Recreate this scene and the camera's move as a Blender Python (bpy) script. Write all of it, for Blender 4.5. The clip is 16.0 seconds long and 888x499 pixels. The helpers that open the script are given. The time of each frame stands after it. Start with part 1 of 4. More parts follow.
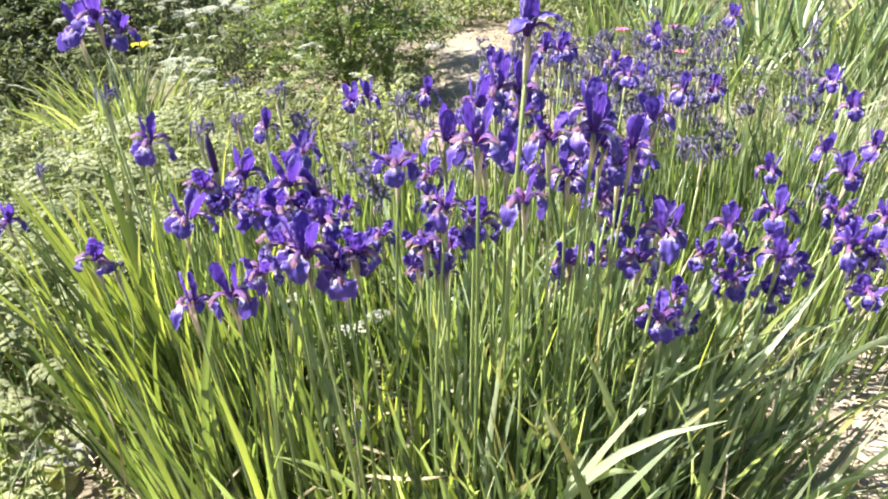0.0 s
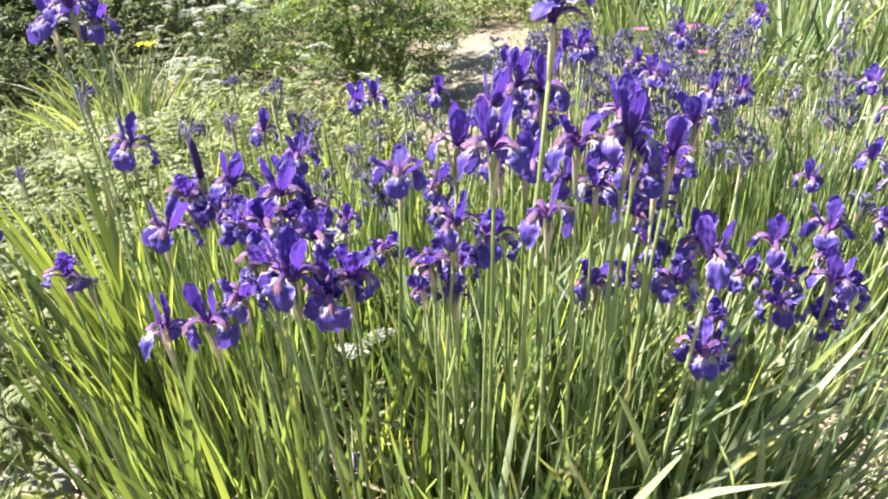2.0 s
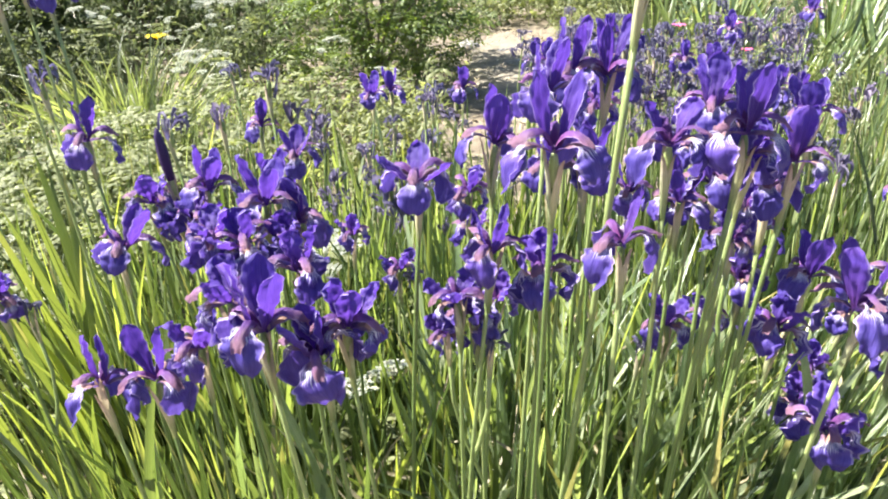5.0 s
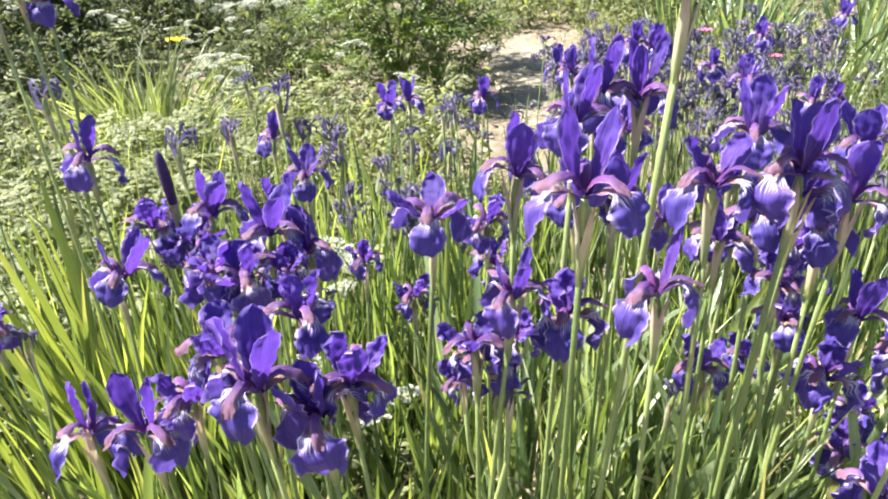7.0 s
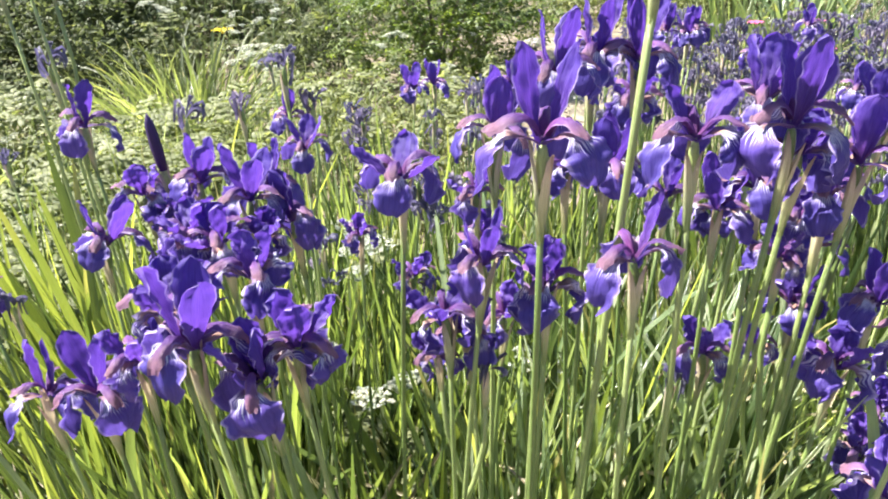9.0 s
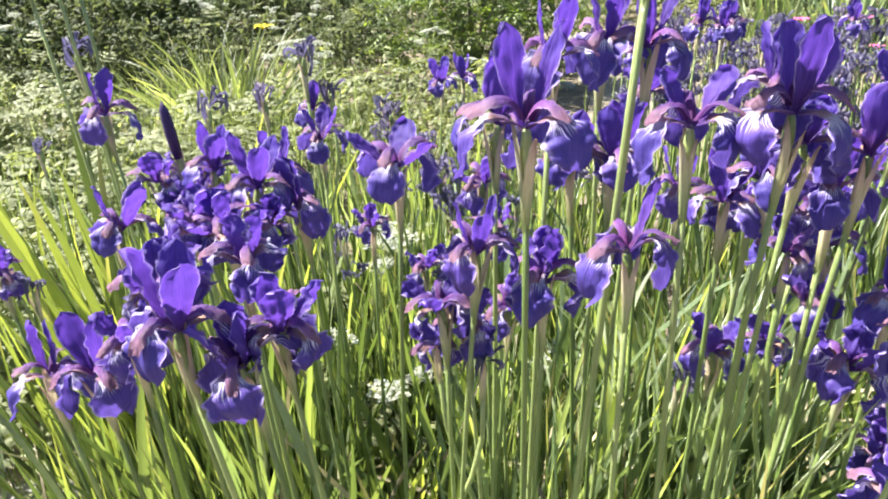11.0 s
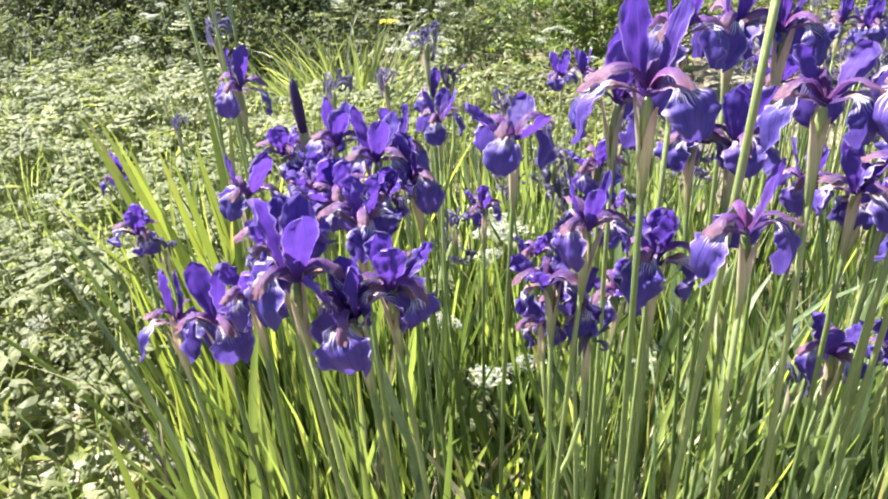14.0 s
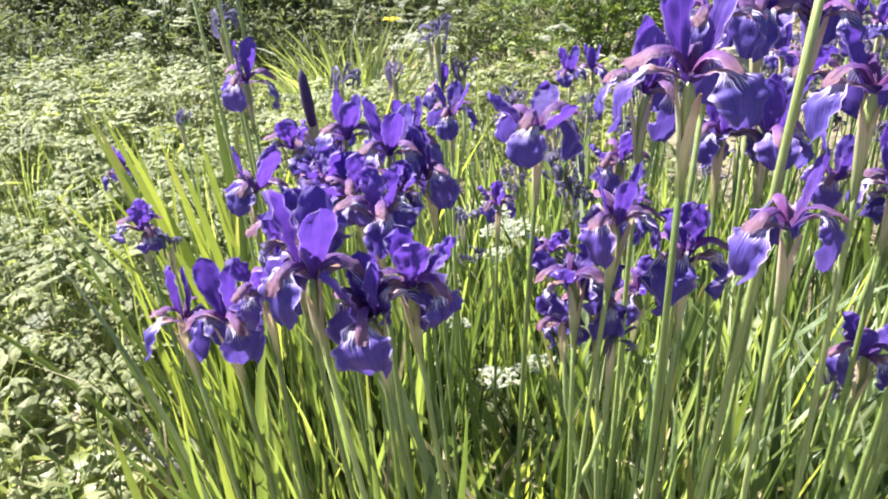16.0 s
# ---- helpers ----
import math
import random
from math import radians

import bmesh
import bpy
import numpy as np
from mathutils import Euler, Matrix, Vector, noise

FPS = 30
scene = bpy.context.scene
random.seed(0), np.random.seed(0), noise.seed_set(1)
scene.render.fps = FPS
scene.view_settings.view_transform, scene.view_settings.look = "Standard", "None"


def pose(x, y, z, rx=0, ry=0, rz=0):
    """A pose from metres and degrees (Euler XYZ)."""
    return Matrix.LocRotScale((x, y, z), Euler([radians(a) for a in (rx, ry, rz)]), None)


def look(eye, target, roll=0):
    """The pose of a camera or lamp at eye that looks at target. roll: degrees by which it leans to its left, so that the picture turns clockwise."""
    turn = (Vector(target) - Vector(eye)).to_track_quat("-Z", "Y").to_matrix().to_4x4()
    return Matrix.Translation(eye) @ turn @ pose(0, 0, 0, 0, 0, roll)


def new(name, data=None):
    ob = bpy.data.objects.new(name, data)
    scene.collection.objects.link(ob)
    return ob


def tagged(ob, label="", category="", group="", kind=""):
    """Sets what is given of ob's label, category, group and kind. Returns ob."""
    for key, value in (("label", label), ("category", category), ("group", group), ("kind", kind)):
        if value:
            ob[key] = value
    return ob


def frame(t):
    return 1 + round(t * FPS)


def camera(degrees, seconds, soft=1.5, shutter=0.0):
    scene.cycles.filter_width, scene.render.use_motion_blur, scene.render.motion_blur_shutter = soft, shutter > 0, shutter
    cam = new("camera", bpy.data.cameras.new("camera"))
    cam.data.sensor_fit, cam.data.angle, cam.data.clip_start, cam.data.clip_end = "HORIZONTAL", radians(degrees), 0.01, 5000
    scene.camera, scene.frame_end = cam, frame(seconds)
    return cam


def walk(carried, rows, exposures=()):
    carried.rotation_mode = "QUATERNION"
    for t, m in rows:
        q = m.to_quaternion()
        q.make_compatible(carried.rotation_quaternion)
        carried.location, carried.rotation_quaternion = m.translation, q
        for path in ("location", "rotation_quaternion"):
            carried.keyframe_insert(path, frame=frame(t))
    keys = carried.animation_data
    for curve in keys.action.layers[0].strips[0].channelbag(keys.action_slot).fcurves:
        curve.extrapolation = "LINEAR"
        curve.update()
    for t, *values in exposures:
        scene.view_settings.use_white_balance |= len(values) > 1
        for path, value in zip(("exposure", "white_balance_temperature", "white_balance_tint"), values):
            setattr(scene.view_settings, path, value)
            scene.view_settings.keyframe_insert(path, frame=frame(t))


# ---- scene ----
cam = camera(60.1, 16.0, soft=1.95)
PATH = [
    (0, (0.083, 0.366, 1.337), (0.1, 2.178, 0.491), -1.7),
    (0.5, (0.081, 0.381, 1.332), (0.092, 2.193, 0.486), -1.7),
    (1, (0.084, 0.408, 1.322), (0.085, 2.22, 0.474), -1.7),
    (1.5, (0.086, 0.458, 1.31), (0.082, 2.272, 0.467), -1.7),
    (2, (0.087, 0.511, 1.295), (0.075, 2.326, 0.456), -1.7),
    (2.5, (0.079, 0.567, 1.27), (0.058, 2.38, 0.426), -1.8),
    (3, (0.072, 0.613, 1.272), (0.044, 2.431, 0.439), -1.9),
    (3.2, (0.072, 0.626, 1.27), (0.041, 2.446, 0.442), -1.8),
    (5.3, (0.071, 0.784, 1.206), (0.011, 2.6, 0.371), -1.2),
    (5.5, (0.072, 0.798, 1.203), (0.001, 2.614, 0.369), -1.4),
    (6, (0.058, 0.819, 1.204), (-0.023, 2.636, 0.37), -1.4),
    (6.5, (0.06, 0.826, 1.225), (-0.032, 2.642, 0.391), -1.4),
    (7, (0.072, 0.835, 1.222), (-0.033, 2.65, 0.39), -1.4),
    (7.5, (0.081, 0.852, 1.209), (-0.046, 2.662, 0.368), -1.5),
    (8, (0.101, 0.859, 1.191), (-0.062, 2.669, 0.357), -1.7),
    (8.5, (0.115, 0.862, 1.183), (-0.08, 2.669, 0.35), -1.7),
    (9, (0.135, 0.867, 1.174), (-0.094, 2.672, 0.343), -1.6),
    (9.2, (0.142, 0.872, 1.171), (-0.102, 2.675, 0.341), -1.6),
    (11.3, (0.171, 0.879, 1.162), (-0.172, 2.664, 0.328), -2.0),
    (11.5, (0.17, 0.88, 1.166), (-0.179, 2.663, 0.331), -2.0),
    (12, (0.174, 0.874, 1.163), (-0.19, 2.656, 0.33), -2.0),
    (12.5, (0.17, 0.88, 1.154), (-0.211, 2.658, 0.321), -2.1),
    (13, (0.178, 0.867, 1.154), (-0.204, 2.652, 0.336), -1.8),
    (13.5, (0.176, 0.867, 1.146), (-0.279, 2.633, 0.327), -1.9),
    (14, (0.172, 0.861, 1.143), (-0.433, 2.582, 0.323), -1.9),
    (14.5, (0.163, 0.868, 1.142), (-0.468, 2.579, 0.319), -2.0),
    (15, (0.152, 0.873, 1.134), (-0.481, 2.587, 0.323), -1.7),
    (15.5, (0.154, 0.872, 1.132), (-0.489, 2.583, 0.32), -1.7),
    (16, (0.149, 0.877, 1.13), (-0.455, 2.597, 0.309), -1.7),
]
walk(cam, [(t, look(eye, target, roll)) for t, eye, target, roll in PATH])

# ---------- light ----------
SUN_DIR = Vector((-0.59, 0.09, 0.79)).normalized()
world = bpy.data.worlds.new("world")
scene.world = world
world.use_nodes = True
wn = world.node_tree
sky = wn.nodes.new("ShaderNodeTexSky")
sky.sky_type = "NISHITA"
sky.sun_disc = False
sky.sun_elevation = math.asin(SUN_DIR.z)
sky.sun_rotation = math.atan2(SUN_DIR.x, SUN_DIR.y)
wn.nodes["Background"].inputs["Strength"].default_value = 0.050
wn.links.new(sky.outputs[0], wn.nodes["Background"].inputs["Color"])
sun = new("sun", bpy.data.lights.new("sun", "SUN"))
sun.data.energy = 5.0
sun.data.angle = radians(0.53)
sun.data.color = (1.0, 0.95, 0.86)
sun.matrix_world = look(SUN_DIR * 20, (0, 0, 0))
scene.view_settings.exposure = 2.30


# ---------- materials ----------
def shader(name):
    m = bpy.data.materials.new(name)
    m.use_nodes = True
    nt = m.node_tree
    nt.nodes.clear()
    return m, nt, nt.nodes.new("ShaderNodeOutputMaterial")


def node(nt, kind, **inputs):
    n = nt.nodes.new("ShaderNode" + kind)
    for key, value in inputs.items():
        n.inputs[key.replace("_", " ")].default_value = value
    return n


def ramp(nt, fac, stops, mode="LINEAR"):
    r = nt.nodes.new("ShaderNodeValToRGB")
    r.color_ramp.interpolation = mode
    while len(r.color_ramp.elements) < len(stops):
        r.color_ramp.elements.new(0.5)
    for e, (p, c) in zip(r.color_ramp.elements, stops):
        e.position, e.color = p, (*c, 1) if len(c) == 3 else c
    nt.links.new(fac, r.inputs[0])
    return r.outputs[0]


def blend(nt, fac, a, b, mode="MIX"):
    n = nt.nodes.new("ShaderNodeMix")
    n.data_type, n.blend_type = "RGBA", mode
    for socket, value in ((n.inputs[0], fac), (n.inputs[6], a), (n.inputs[7], b)):
        if isinstance(value, bpy.types.NodeSocket):
            nt.links.new(value, socket)
        elif isinstance(value, (int, float)):
            socket.default_value = value
        else:
            socket.default_value = (*value, 1)
    return n.outputs[2]


def calc(nt, op, a, b=0.0, c=0.0):
    n = nt.nodes.new("ShaderNodeMath")
    n.operation = op
    for socket, value in zip(n.inputs, (a, b, c)):
        if isinstance(value, bpy.types.NodeSocket):
            nt.links.new(value, socket)
        else:
            socket.default_value = value
    return n.outputs[0]


def chance(nt, island):
    """A random number for each piece: by object, or by island of a joined mesh."""
    if island:
        return nt.nodes.new("ShaderNodeNewGeometry").outputs["Random Per Island"]
    return nt.nodes.new("ShaderNodeObjectInfo").outputs["Random"]


def uv_split(nt):
    coords = nt.nodes.new("ShaderNodeTexCoord")
    sep = nt.nodes.new("ShaderNodeSeparateXYZ")
    nt.links.new(coords.outputs["UV"], sep.inputs[0])
    return coords, sep.outputs[0], sep.outputs[1]


def streaks(nt, coords, across, along, detail=3.0):
    """Fine noise drawn out along a blade or petal."""
    mapping = nt.nodes.new("ShaderNodeMapping")
    mapping.inputs["Scale"].default_value = (across, along, 1)
    nt.links.new(coords.outputs["UV"], mapping.inputs[0])
    n = node(nt, "TexNoise", Scale=1.0, Detail=detail, Roughness=0.6)
    nt.links.new(mapping.outputs[0], n.inputs["Vector"])
    return n.outputs["Fac"]


def thin(nt, out, colour, glow, share, rough, bump=None, strength=0.2, sheen=0.35):
    """A thin living surface: part of the light passes through it."""
    p = node(nt, "BsdfPrincipled", Roughness=rough)
    p.inputs["Specular IOR Level"].default_value = sheen
    t = node(nt, "BsdfTranslucent")
    mix = nt.nodes.new("ShaderNodeMixShader")
    mix.inputs[0].default_value = share
    nt.links.new(colour, p.inputs["Base Color"])
    nt.links.new(glow, t.inputs["Color"])
    if bump is not None:
        b = node(nt, "Bump", Strength=strength, Distance=0.002)
        nt.links.new(bump, b.inputs["Height"])
        nt.links.new(b.outputs[0], p.inputs["Normal"])
    nt.links.new(p.outputs[0], mix.inputs[1])
    nt.links.new(t.outputs[0], mix.inputs[2])
    nt.links.new(mix.outputs[0], out.inputs["Surface"])


def leaf_material(name, dark, mid, light, glow, tip=(0.30, 0.27, 0.09), share=0.42, rough=0.42, island=True, tip_from=0.86, sheen=0.85, patchy=0.0):
    m, nt, out = shader(name)
    coords, u, v = uv_split(nt)
    r = chance(nt, island)
    if patchy:
        # neighbouring leaves are of one kind and share their tone
        drift = node(nt, "TexNoise", Scale=2.3, Detail=3.0, Roughness=0.6)
        nt.links.new(coords.outputs["Object"], drift.inputs["Vector"])
        stretched = calc(nt, "MULTIPLY_ADD", drift.outputs["Fac"], 2.6, -0.8)
        r = calc(nt, "ADD", calc(nt, "MULTIPLY", r, 1.0 - patchy), calc(nt, "MULTIPLY", stretched, patchy))
    base = ramp(nt, r, [(0.0, dark), (0.45, mid), (1.0, light)])
    fine = streaks(nt, coords, 34, 3.5)
    patch = streaks(nt, coords, 2.0, 5.0, 2.0)
    base = blend(nt, 1.0, base, ramp(nt, fine, [(0.3, (0.55, 0.58, 0.52)), (0.7, (1.30, 1.26, 1.22))]), "MULTIPLY")
    base = blend(nt, ramp(nt, patch, [(0.55, (0, 0, 0)), (0.8, (0.45, 0.45, 0.45))]), base, (*[c * 0.7 + d * 0.5 for c, d in zip(light, tip)],))
    dry = calc(nt, "GREATER_THAN", calc(nt, "ADD", v, calc(nt, "MULTIPLY", calc(nt, "SUBTRACT", fine, 0.5), 0.15)), tip_from)
    dry = calc(nt, "MULTIPLY", dry, calc(nt, "GREATER_THAN", calc(nt, "FRACT", calc(nt, "MULTIPLY", r, 7.3)), 0.82))
    base = blend(nt, dry, base, tip)
    through_colour = blend(nt, 0.62, blend(nt, 1.0, base, (2.2, 2.2, 1.6), "MULTIPLY"), blend(nt, 1.0, ramp(nt, r, [(0.0, (0.16, 0.18, 0.20)), (0.5, (0.45, 0.47, 0.48)), (0.75, (1.0, 1.0, 0.95)), (1.0, (1.7, 1.65, 1.3))]), glow, "MULTIPLY"))
    thin(nt, out, base, through_colour, share, rough, fine, 0.6, sheen)
    return m


def petal_material(name, deep, pale, glow, signal=False, share=0.4, island=False, tint=True, crest=None):
    m, nt, out = shader(name)
    coords, u, v = uv_split(nt)
    r = chance(nt, island)
    vein = streaks(nt, coords, 26, 1.6, 4.0)
    soft = streaks(nt, coords, 2.5, 2.5, 2.0)
    base = blend(nt, ramp(nt, vein, [(0.36, (0.12, 0.12, 0.12)), (0.66, (0.78, 0.78, 0.78))]), deep, pale)
    base = blend(nt, ramp(nt, soft, [(0.4, (0, 0, 0)), (0.75, (0.5, 0.5, 0.5))]), base, pale)
    if tint:
        base = blend(nt, 1.0, base, ramp(nt, v, [(0.0, (1.35, 0.75, 0.70)), (0.35, (1.1, 0.95, 0.9)), (0.8, (0.95, 1.0, 1.05)), (1.0, (1.25, 1.3, 1.15))]), "MULTIPLY")
    base = blend(nt, 1.0, base, ramp(nt, r, [(0.0, (0.75, 0.8, 0.85)), (0.5, (1, 1, 1)), (1.0, (1.3, 1.15, 1.1))]), "MULTIPLY")
    if signal:
        # white rays that fan out from a tan throat over the hanging blade
        off = calc(nt, "ABSOLUTE", calc(nt, "SUBTRACT", u, 0.5))
        wander = calc(nt, "MULTIPLY", calc(nt, "SUBTRACT", soft, 0.5), 3.0)
        comb = calc(nt, "ABSOLUTE", calc(nt, "SINE", calc(nt, "ADD", calc(nt, "MULTIPLY", u, 52.0), wander)))
        end = calc(nt, "SUBTRACT", calc(nt, "ADD", v, calc(nt, "MULTIPLY", off, 0.25)), calc(nt, "ADD", calc(nt, "MULTIPLY", comb, 0.15), calc(nt, "MULTIPLY", calc(nt, "SUBTRACT", vein, 0.5), 0.5)))
        along = calc(nt, "MULTIPLY", ramp(nt, end, [(0.36, (1, 1, 1)), (0.52, (0, 0, 0))]), ramp(nt, v, [(0.28, (0, 0, 0)), (0.38, (1, 1, 1))]))
        rays = calc(nt, "MULTIPLY", along, ramp(nt, comb, [(0.25, (0.12, 0.12, 0.12)), (0.85, (1, 1, 1))]))
        base = blend(nt, calc(nt, "MULTIPLY", rays, 0.95), base, (0.70, 0.68, 0.80))
        middle = calc(nt, "SUBTRACT", 1.0, calc(nt, "MULTIPLY", off, 1.7))
        throat = calc(nt, "MULTIPLY", ramp(nt, v, [(0.06, (0, 0, 0)), (0.18, (1, 1, 1)), (0.34, (1, 1, 1)), (0.42, (0, 0, 0))]), middle)
        base = blend(nt, calc(nt, "MULTIPLY", throat, 0.9), base, (0.42, 0.25, 0.15))
    if tint:
        # Pale rim: the petal's silvery edge, with edge highlights put into the colour.
        rim = ramp(nt, calc(nt, "ABSOLUTE", calc(nt, "SUBTRACT", u, 0.5)), [(0.445, (0, 0, 0)), (0.485, (0.75, 0.75, 0.75))])
        torn = ramp(nt, soft, [(0.40, (0.05, 0.05, 0.05)), (0.62, (1, 1, 1))])
        base = blend(nt, calc(nt, "MULTIPLY", rim, torn), base, (0.56, 0.46, 0.70))
    if crest:
        base = blend(nt, ramp(nt, calc(nt, "ADD", v, calc(nt, "SUBTRACT", calc(nt, "MULTIPLY", soft, 0.5), 0.25)), [(0.45, (0, 0, 0)), (0.85, (0.8, 0.8, 0.8))]), base, crest)
    through_colour = blend(nt, 0.55, base, glow)
    thin(nt, out, base, through_colour, share, 0.55, vein, 0.8, 0.35)
    return m


def sheath_material(name):
    """The papery sheath below a bloom: green at its foot, tan and dry towards the tip."""
    m, nt, out = shader(name)
    coords, u, v = uv_split(nt)
    fine = streaks(nt, coords, 22, 2.0)
    along = calc(nt, "ADD", v, calc(nt, "MULTIPLY", calc(nt, "SUBTRACT", fine, 0.5), 0.5))
    base = ramp(nt, along, [(0.10, (0.24, 0.31, 0.13)), (0.45, (0.46, 0.45, 0.29)), (0.75, (0.60, 0.52, 0.42)), (1.0, (0.42, 0.28, 0.25))])
    base = blend(nt, 1.0, base, ramp(nt, fine, [(0.3, (0.72, 0.72, 0.70)), (0.7, (1.25, 1.22, 1.2))]), "MULTIPLY")
    base = blend(nt, 1.0, base, ramp(nt, chance(nt, False), [(0.0, (0.75, 0.85, 0.75)), (1.0, (1.2, 1.1, 1.05))]), "MULTIPLY")
    thin(nt, out, base, blend(nt, 0.4, base, (0.42, 0.32, 0.19)), 0.25, 0.5, fine, 0.5, 0.4)
    return m


def plain_material(name, stops, scale, rough, bump=0.3, distance=0.01, island=None, detail=8.0):
    """Noise of two sizes between the given colours, with relief."""
    m, nt, out = shader(name)
    coords = nt.nodes.new("ShaderNodeTexCoord")
    big = node(nt, "TexNoise", Scale=scale, Detail=detail, Roughness=0.65)
    small = node(nt, "TexNoise", Scale=scale * 11, Detail=4.0, Roughness=0.7)
    nt.links.new(coords.outputs["Object"], big.inputs["Vector"])
    nt.links.new(coords.outputs["Object"], small.inputs["Vector"])
    base = ramp(nt, big.outputs["Fac"], stops)
    base = blend(nt, 1.0, base, ramp(nt, small.outputs["Fac"], [(0.25, (0.55, 0.55, 0.55)), (0.75, (1.35, 1.35, 1.35))]), "MULTIPLY")
    if island is not None:
        base = blend(nt, 1.0, base, ramp(nt, chance(nt, island), [(0, (0.6, 0.6, 0.6)), (1, (1.35, 1.3, 1.25))]), "MULTIPLY")
    p = node(nt, "BsdfPrincipled", Roughness=rough)
    b = node(nt, "Bump", Strength=bump, Distance=distance)
    nt.links.new(blend(nt, 0.5, big.outputs["Fac"], small.outputs["Fac"]), b.inputs["Height"])
    nt.links.new(b.outputs[0], p.inputs["Normal"])
    nt.links.new(base, p.inputs["Base Color"])
    nt.links.new(p.outputs[0], out.inputs["Surface"])
    return m


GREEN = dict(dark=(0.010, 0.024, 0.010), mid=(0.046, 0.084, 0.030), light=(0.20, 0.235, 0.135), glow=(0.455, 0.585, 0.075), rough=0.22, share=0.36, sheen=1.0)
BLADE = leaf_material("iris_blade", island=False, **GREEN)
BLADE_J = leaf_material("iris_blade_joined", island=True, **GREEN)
SWORD_GREEN = dict(dark=(0.030, 0.056, 0.022), mid=(0.085, 0.135, 0.052), light=(0.26, 0.31, 0.18), glow=(0.42, 0.56, 0.10), share=0.28, rough=0.28, sheen=1.0)
SWORD = leaf_material("sword_blade", island=False, **SWORD_GREEN)
SWORD_J = leaf_material("sword_blade_joined", island=True, **SWORD_GREEN)
SWORD_O = leaf_material("broad_blade", (0.13, 0.17, 0.10), (0.19, 0.23, 0.145), (0.27, 0.31, 0.20), (0.42, 0.53, 0.15), island=False, rough=0.42, share=0.3, tip_from=1.2, sheen=0.45)
# Paler copy of the iris blade: sunlight and glints are put into its colour.
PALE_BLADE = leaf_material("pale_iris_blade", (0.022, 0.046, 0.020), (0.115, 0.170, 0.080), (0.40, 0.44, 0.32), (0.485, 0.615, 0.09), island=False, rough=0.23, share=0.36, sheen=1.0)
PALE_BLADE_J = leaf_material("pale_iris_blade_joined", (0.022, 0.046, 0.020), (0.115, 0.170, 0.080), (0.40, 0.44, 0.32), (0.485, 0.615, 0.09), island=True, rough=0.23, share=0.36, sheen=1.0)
TUFT = leaf_material("tuft_blade", (0.05, 0.075, 0.025), (0.105, 0.14, 0.045), (0.24, 0.27, 0.11), (0.36, 0.42, 0.10), island=False)
DEAD = leaf_material("dead_blade", (0.20, 0.16, 0.09), (0.34, 0.29, 0.18), (0.46, 0.41, 0.28), (0.4, 0.34, 0.2), share=0.2, island=True, tip_from=1.5)
# Yellow-green iris blade: sun shining through the leaf is put into its colour.
SUNLIT_BLADE = leaf_material("sunlit_blade", (0.050, 0.085, 0.018), (0.120, 0.170, 0.036), (0.30, 0.35, 0.085), (0.52, 0.60, 0.08), island=False)
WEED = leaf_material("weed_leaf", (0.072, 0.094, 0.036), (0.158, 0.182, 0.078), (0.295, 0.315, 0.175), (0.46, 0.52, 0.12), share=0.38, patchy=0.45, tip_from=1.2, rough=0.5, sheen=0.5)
# Darker copy of the weed leaf: shade at the back is put into its colour.
WEED_SHADE = leaf_material("shaded_weed_leaf", (0.036, 0.050, 0.024), (0.066, 0.086, 0.037), (0.125, 0.146, 0.070), (0.26, 0.31, 0.10), share=0.36, patchy=0.45, tip_from=1.2, rough=0.55, sheen=0.3)
BROAD = leaf_material("broad_leaf", (0.085, 0.125, 0.030), (0.14, 0.18, 0.048), (0.23, 0.25, 0.075), (0.38, 0.46, 0.07), island=False, tip_from=1.2)
SHRUB = leaf_material("shrub_leaf", (0.032, 0.058, 0.014), (0.072, 0.115, 0.024), (0.17, 0.23, 0.040), (0.38, 0.50, 0.05), share=0.36, tip_from=1.2, sheen=0.5, patchy=0.3)
HEDGE = leaf_material("hedge_leaf", (0.040, 0.056, 0.026), (0.068, 0.090, 0.038), (0.100, 0.125, 0.055), (0.22, 0.28, 0.10), share=0.40, patchy=0.45, tip_from=1.2, rough=0.6, sheen=0.2)
STANDARD = petal_material("standard_petal", (0.040, 0.016, 0.180), (0.104, 0.057, 0.345), (0.155, 0.062, 0.53), share=0.38)
FALL = petal_material("fall_petal", (0.038, 0.021, 0.175), (0.096, 0.064, 0.315), (0.150, 0.086, 0.49), signal=True, share=0.28)
STYLE = petal_material("style_arm", (0.062, 0.020, 0.17), (0.150, 0.072, 0.29), (0.20, 0.085, 0.38), share=0.28, crest=(0.255, 0.130, 0.16))
WILT = petal_material("wilted_petal", (0.013, 0.012, 0.042), (0.27, 0.25, 0.36), (0.13, 0.11, 0.30), share=0.30, tint=False)
BUD = petal_material("bud_petal", (0.018, 0.009, 0.05), (0.04, 0.02, 0.11), (0.06, 0.03, 0.18), share=0.15)
STEM = leaf_material("flower_stem", (0.13, 0.20, 0.055), (0.20, 0.275, 0.085), (0.33, 0.395, 0.165), (0.4, 0.5, 0.12), island=False, share=0.14, rough=0.34, tip_from=1.5)
SPATHE = sheath_material("spathe_paper")
WHITE = petal_material("white_floret", (0.46, 0.49, 0.42), (0.62, 0.64, 0.57), (0.8, 0.85, 0.7), share=0.3, island=True, tint=False)
YELLOW = petal_material("yellow_petal", (0.75, 0.55, 0.02), (0.85, 0.70, 0.05), (0.9, 0.75, 0.05), share=0.4, tint=False)
PINK = petal_material("pink_petal", (0.65, 0.10, 0.32), (0.80, 0.25, 0.50), (0.9, 0.3, 0.5), share=0.4, tint=False)
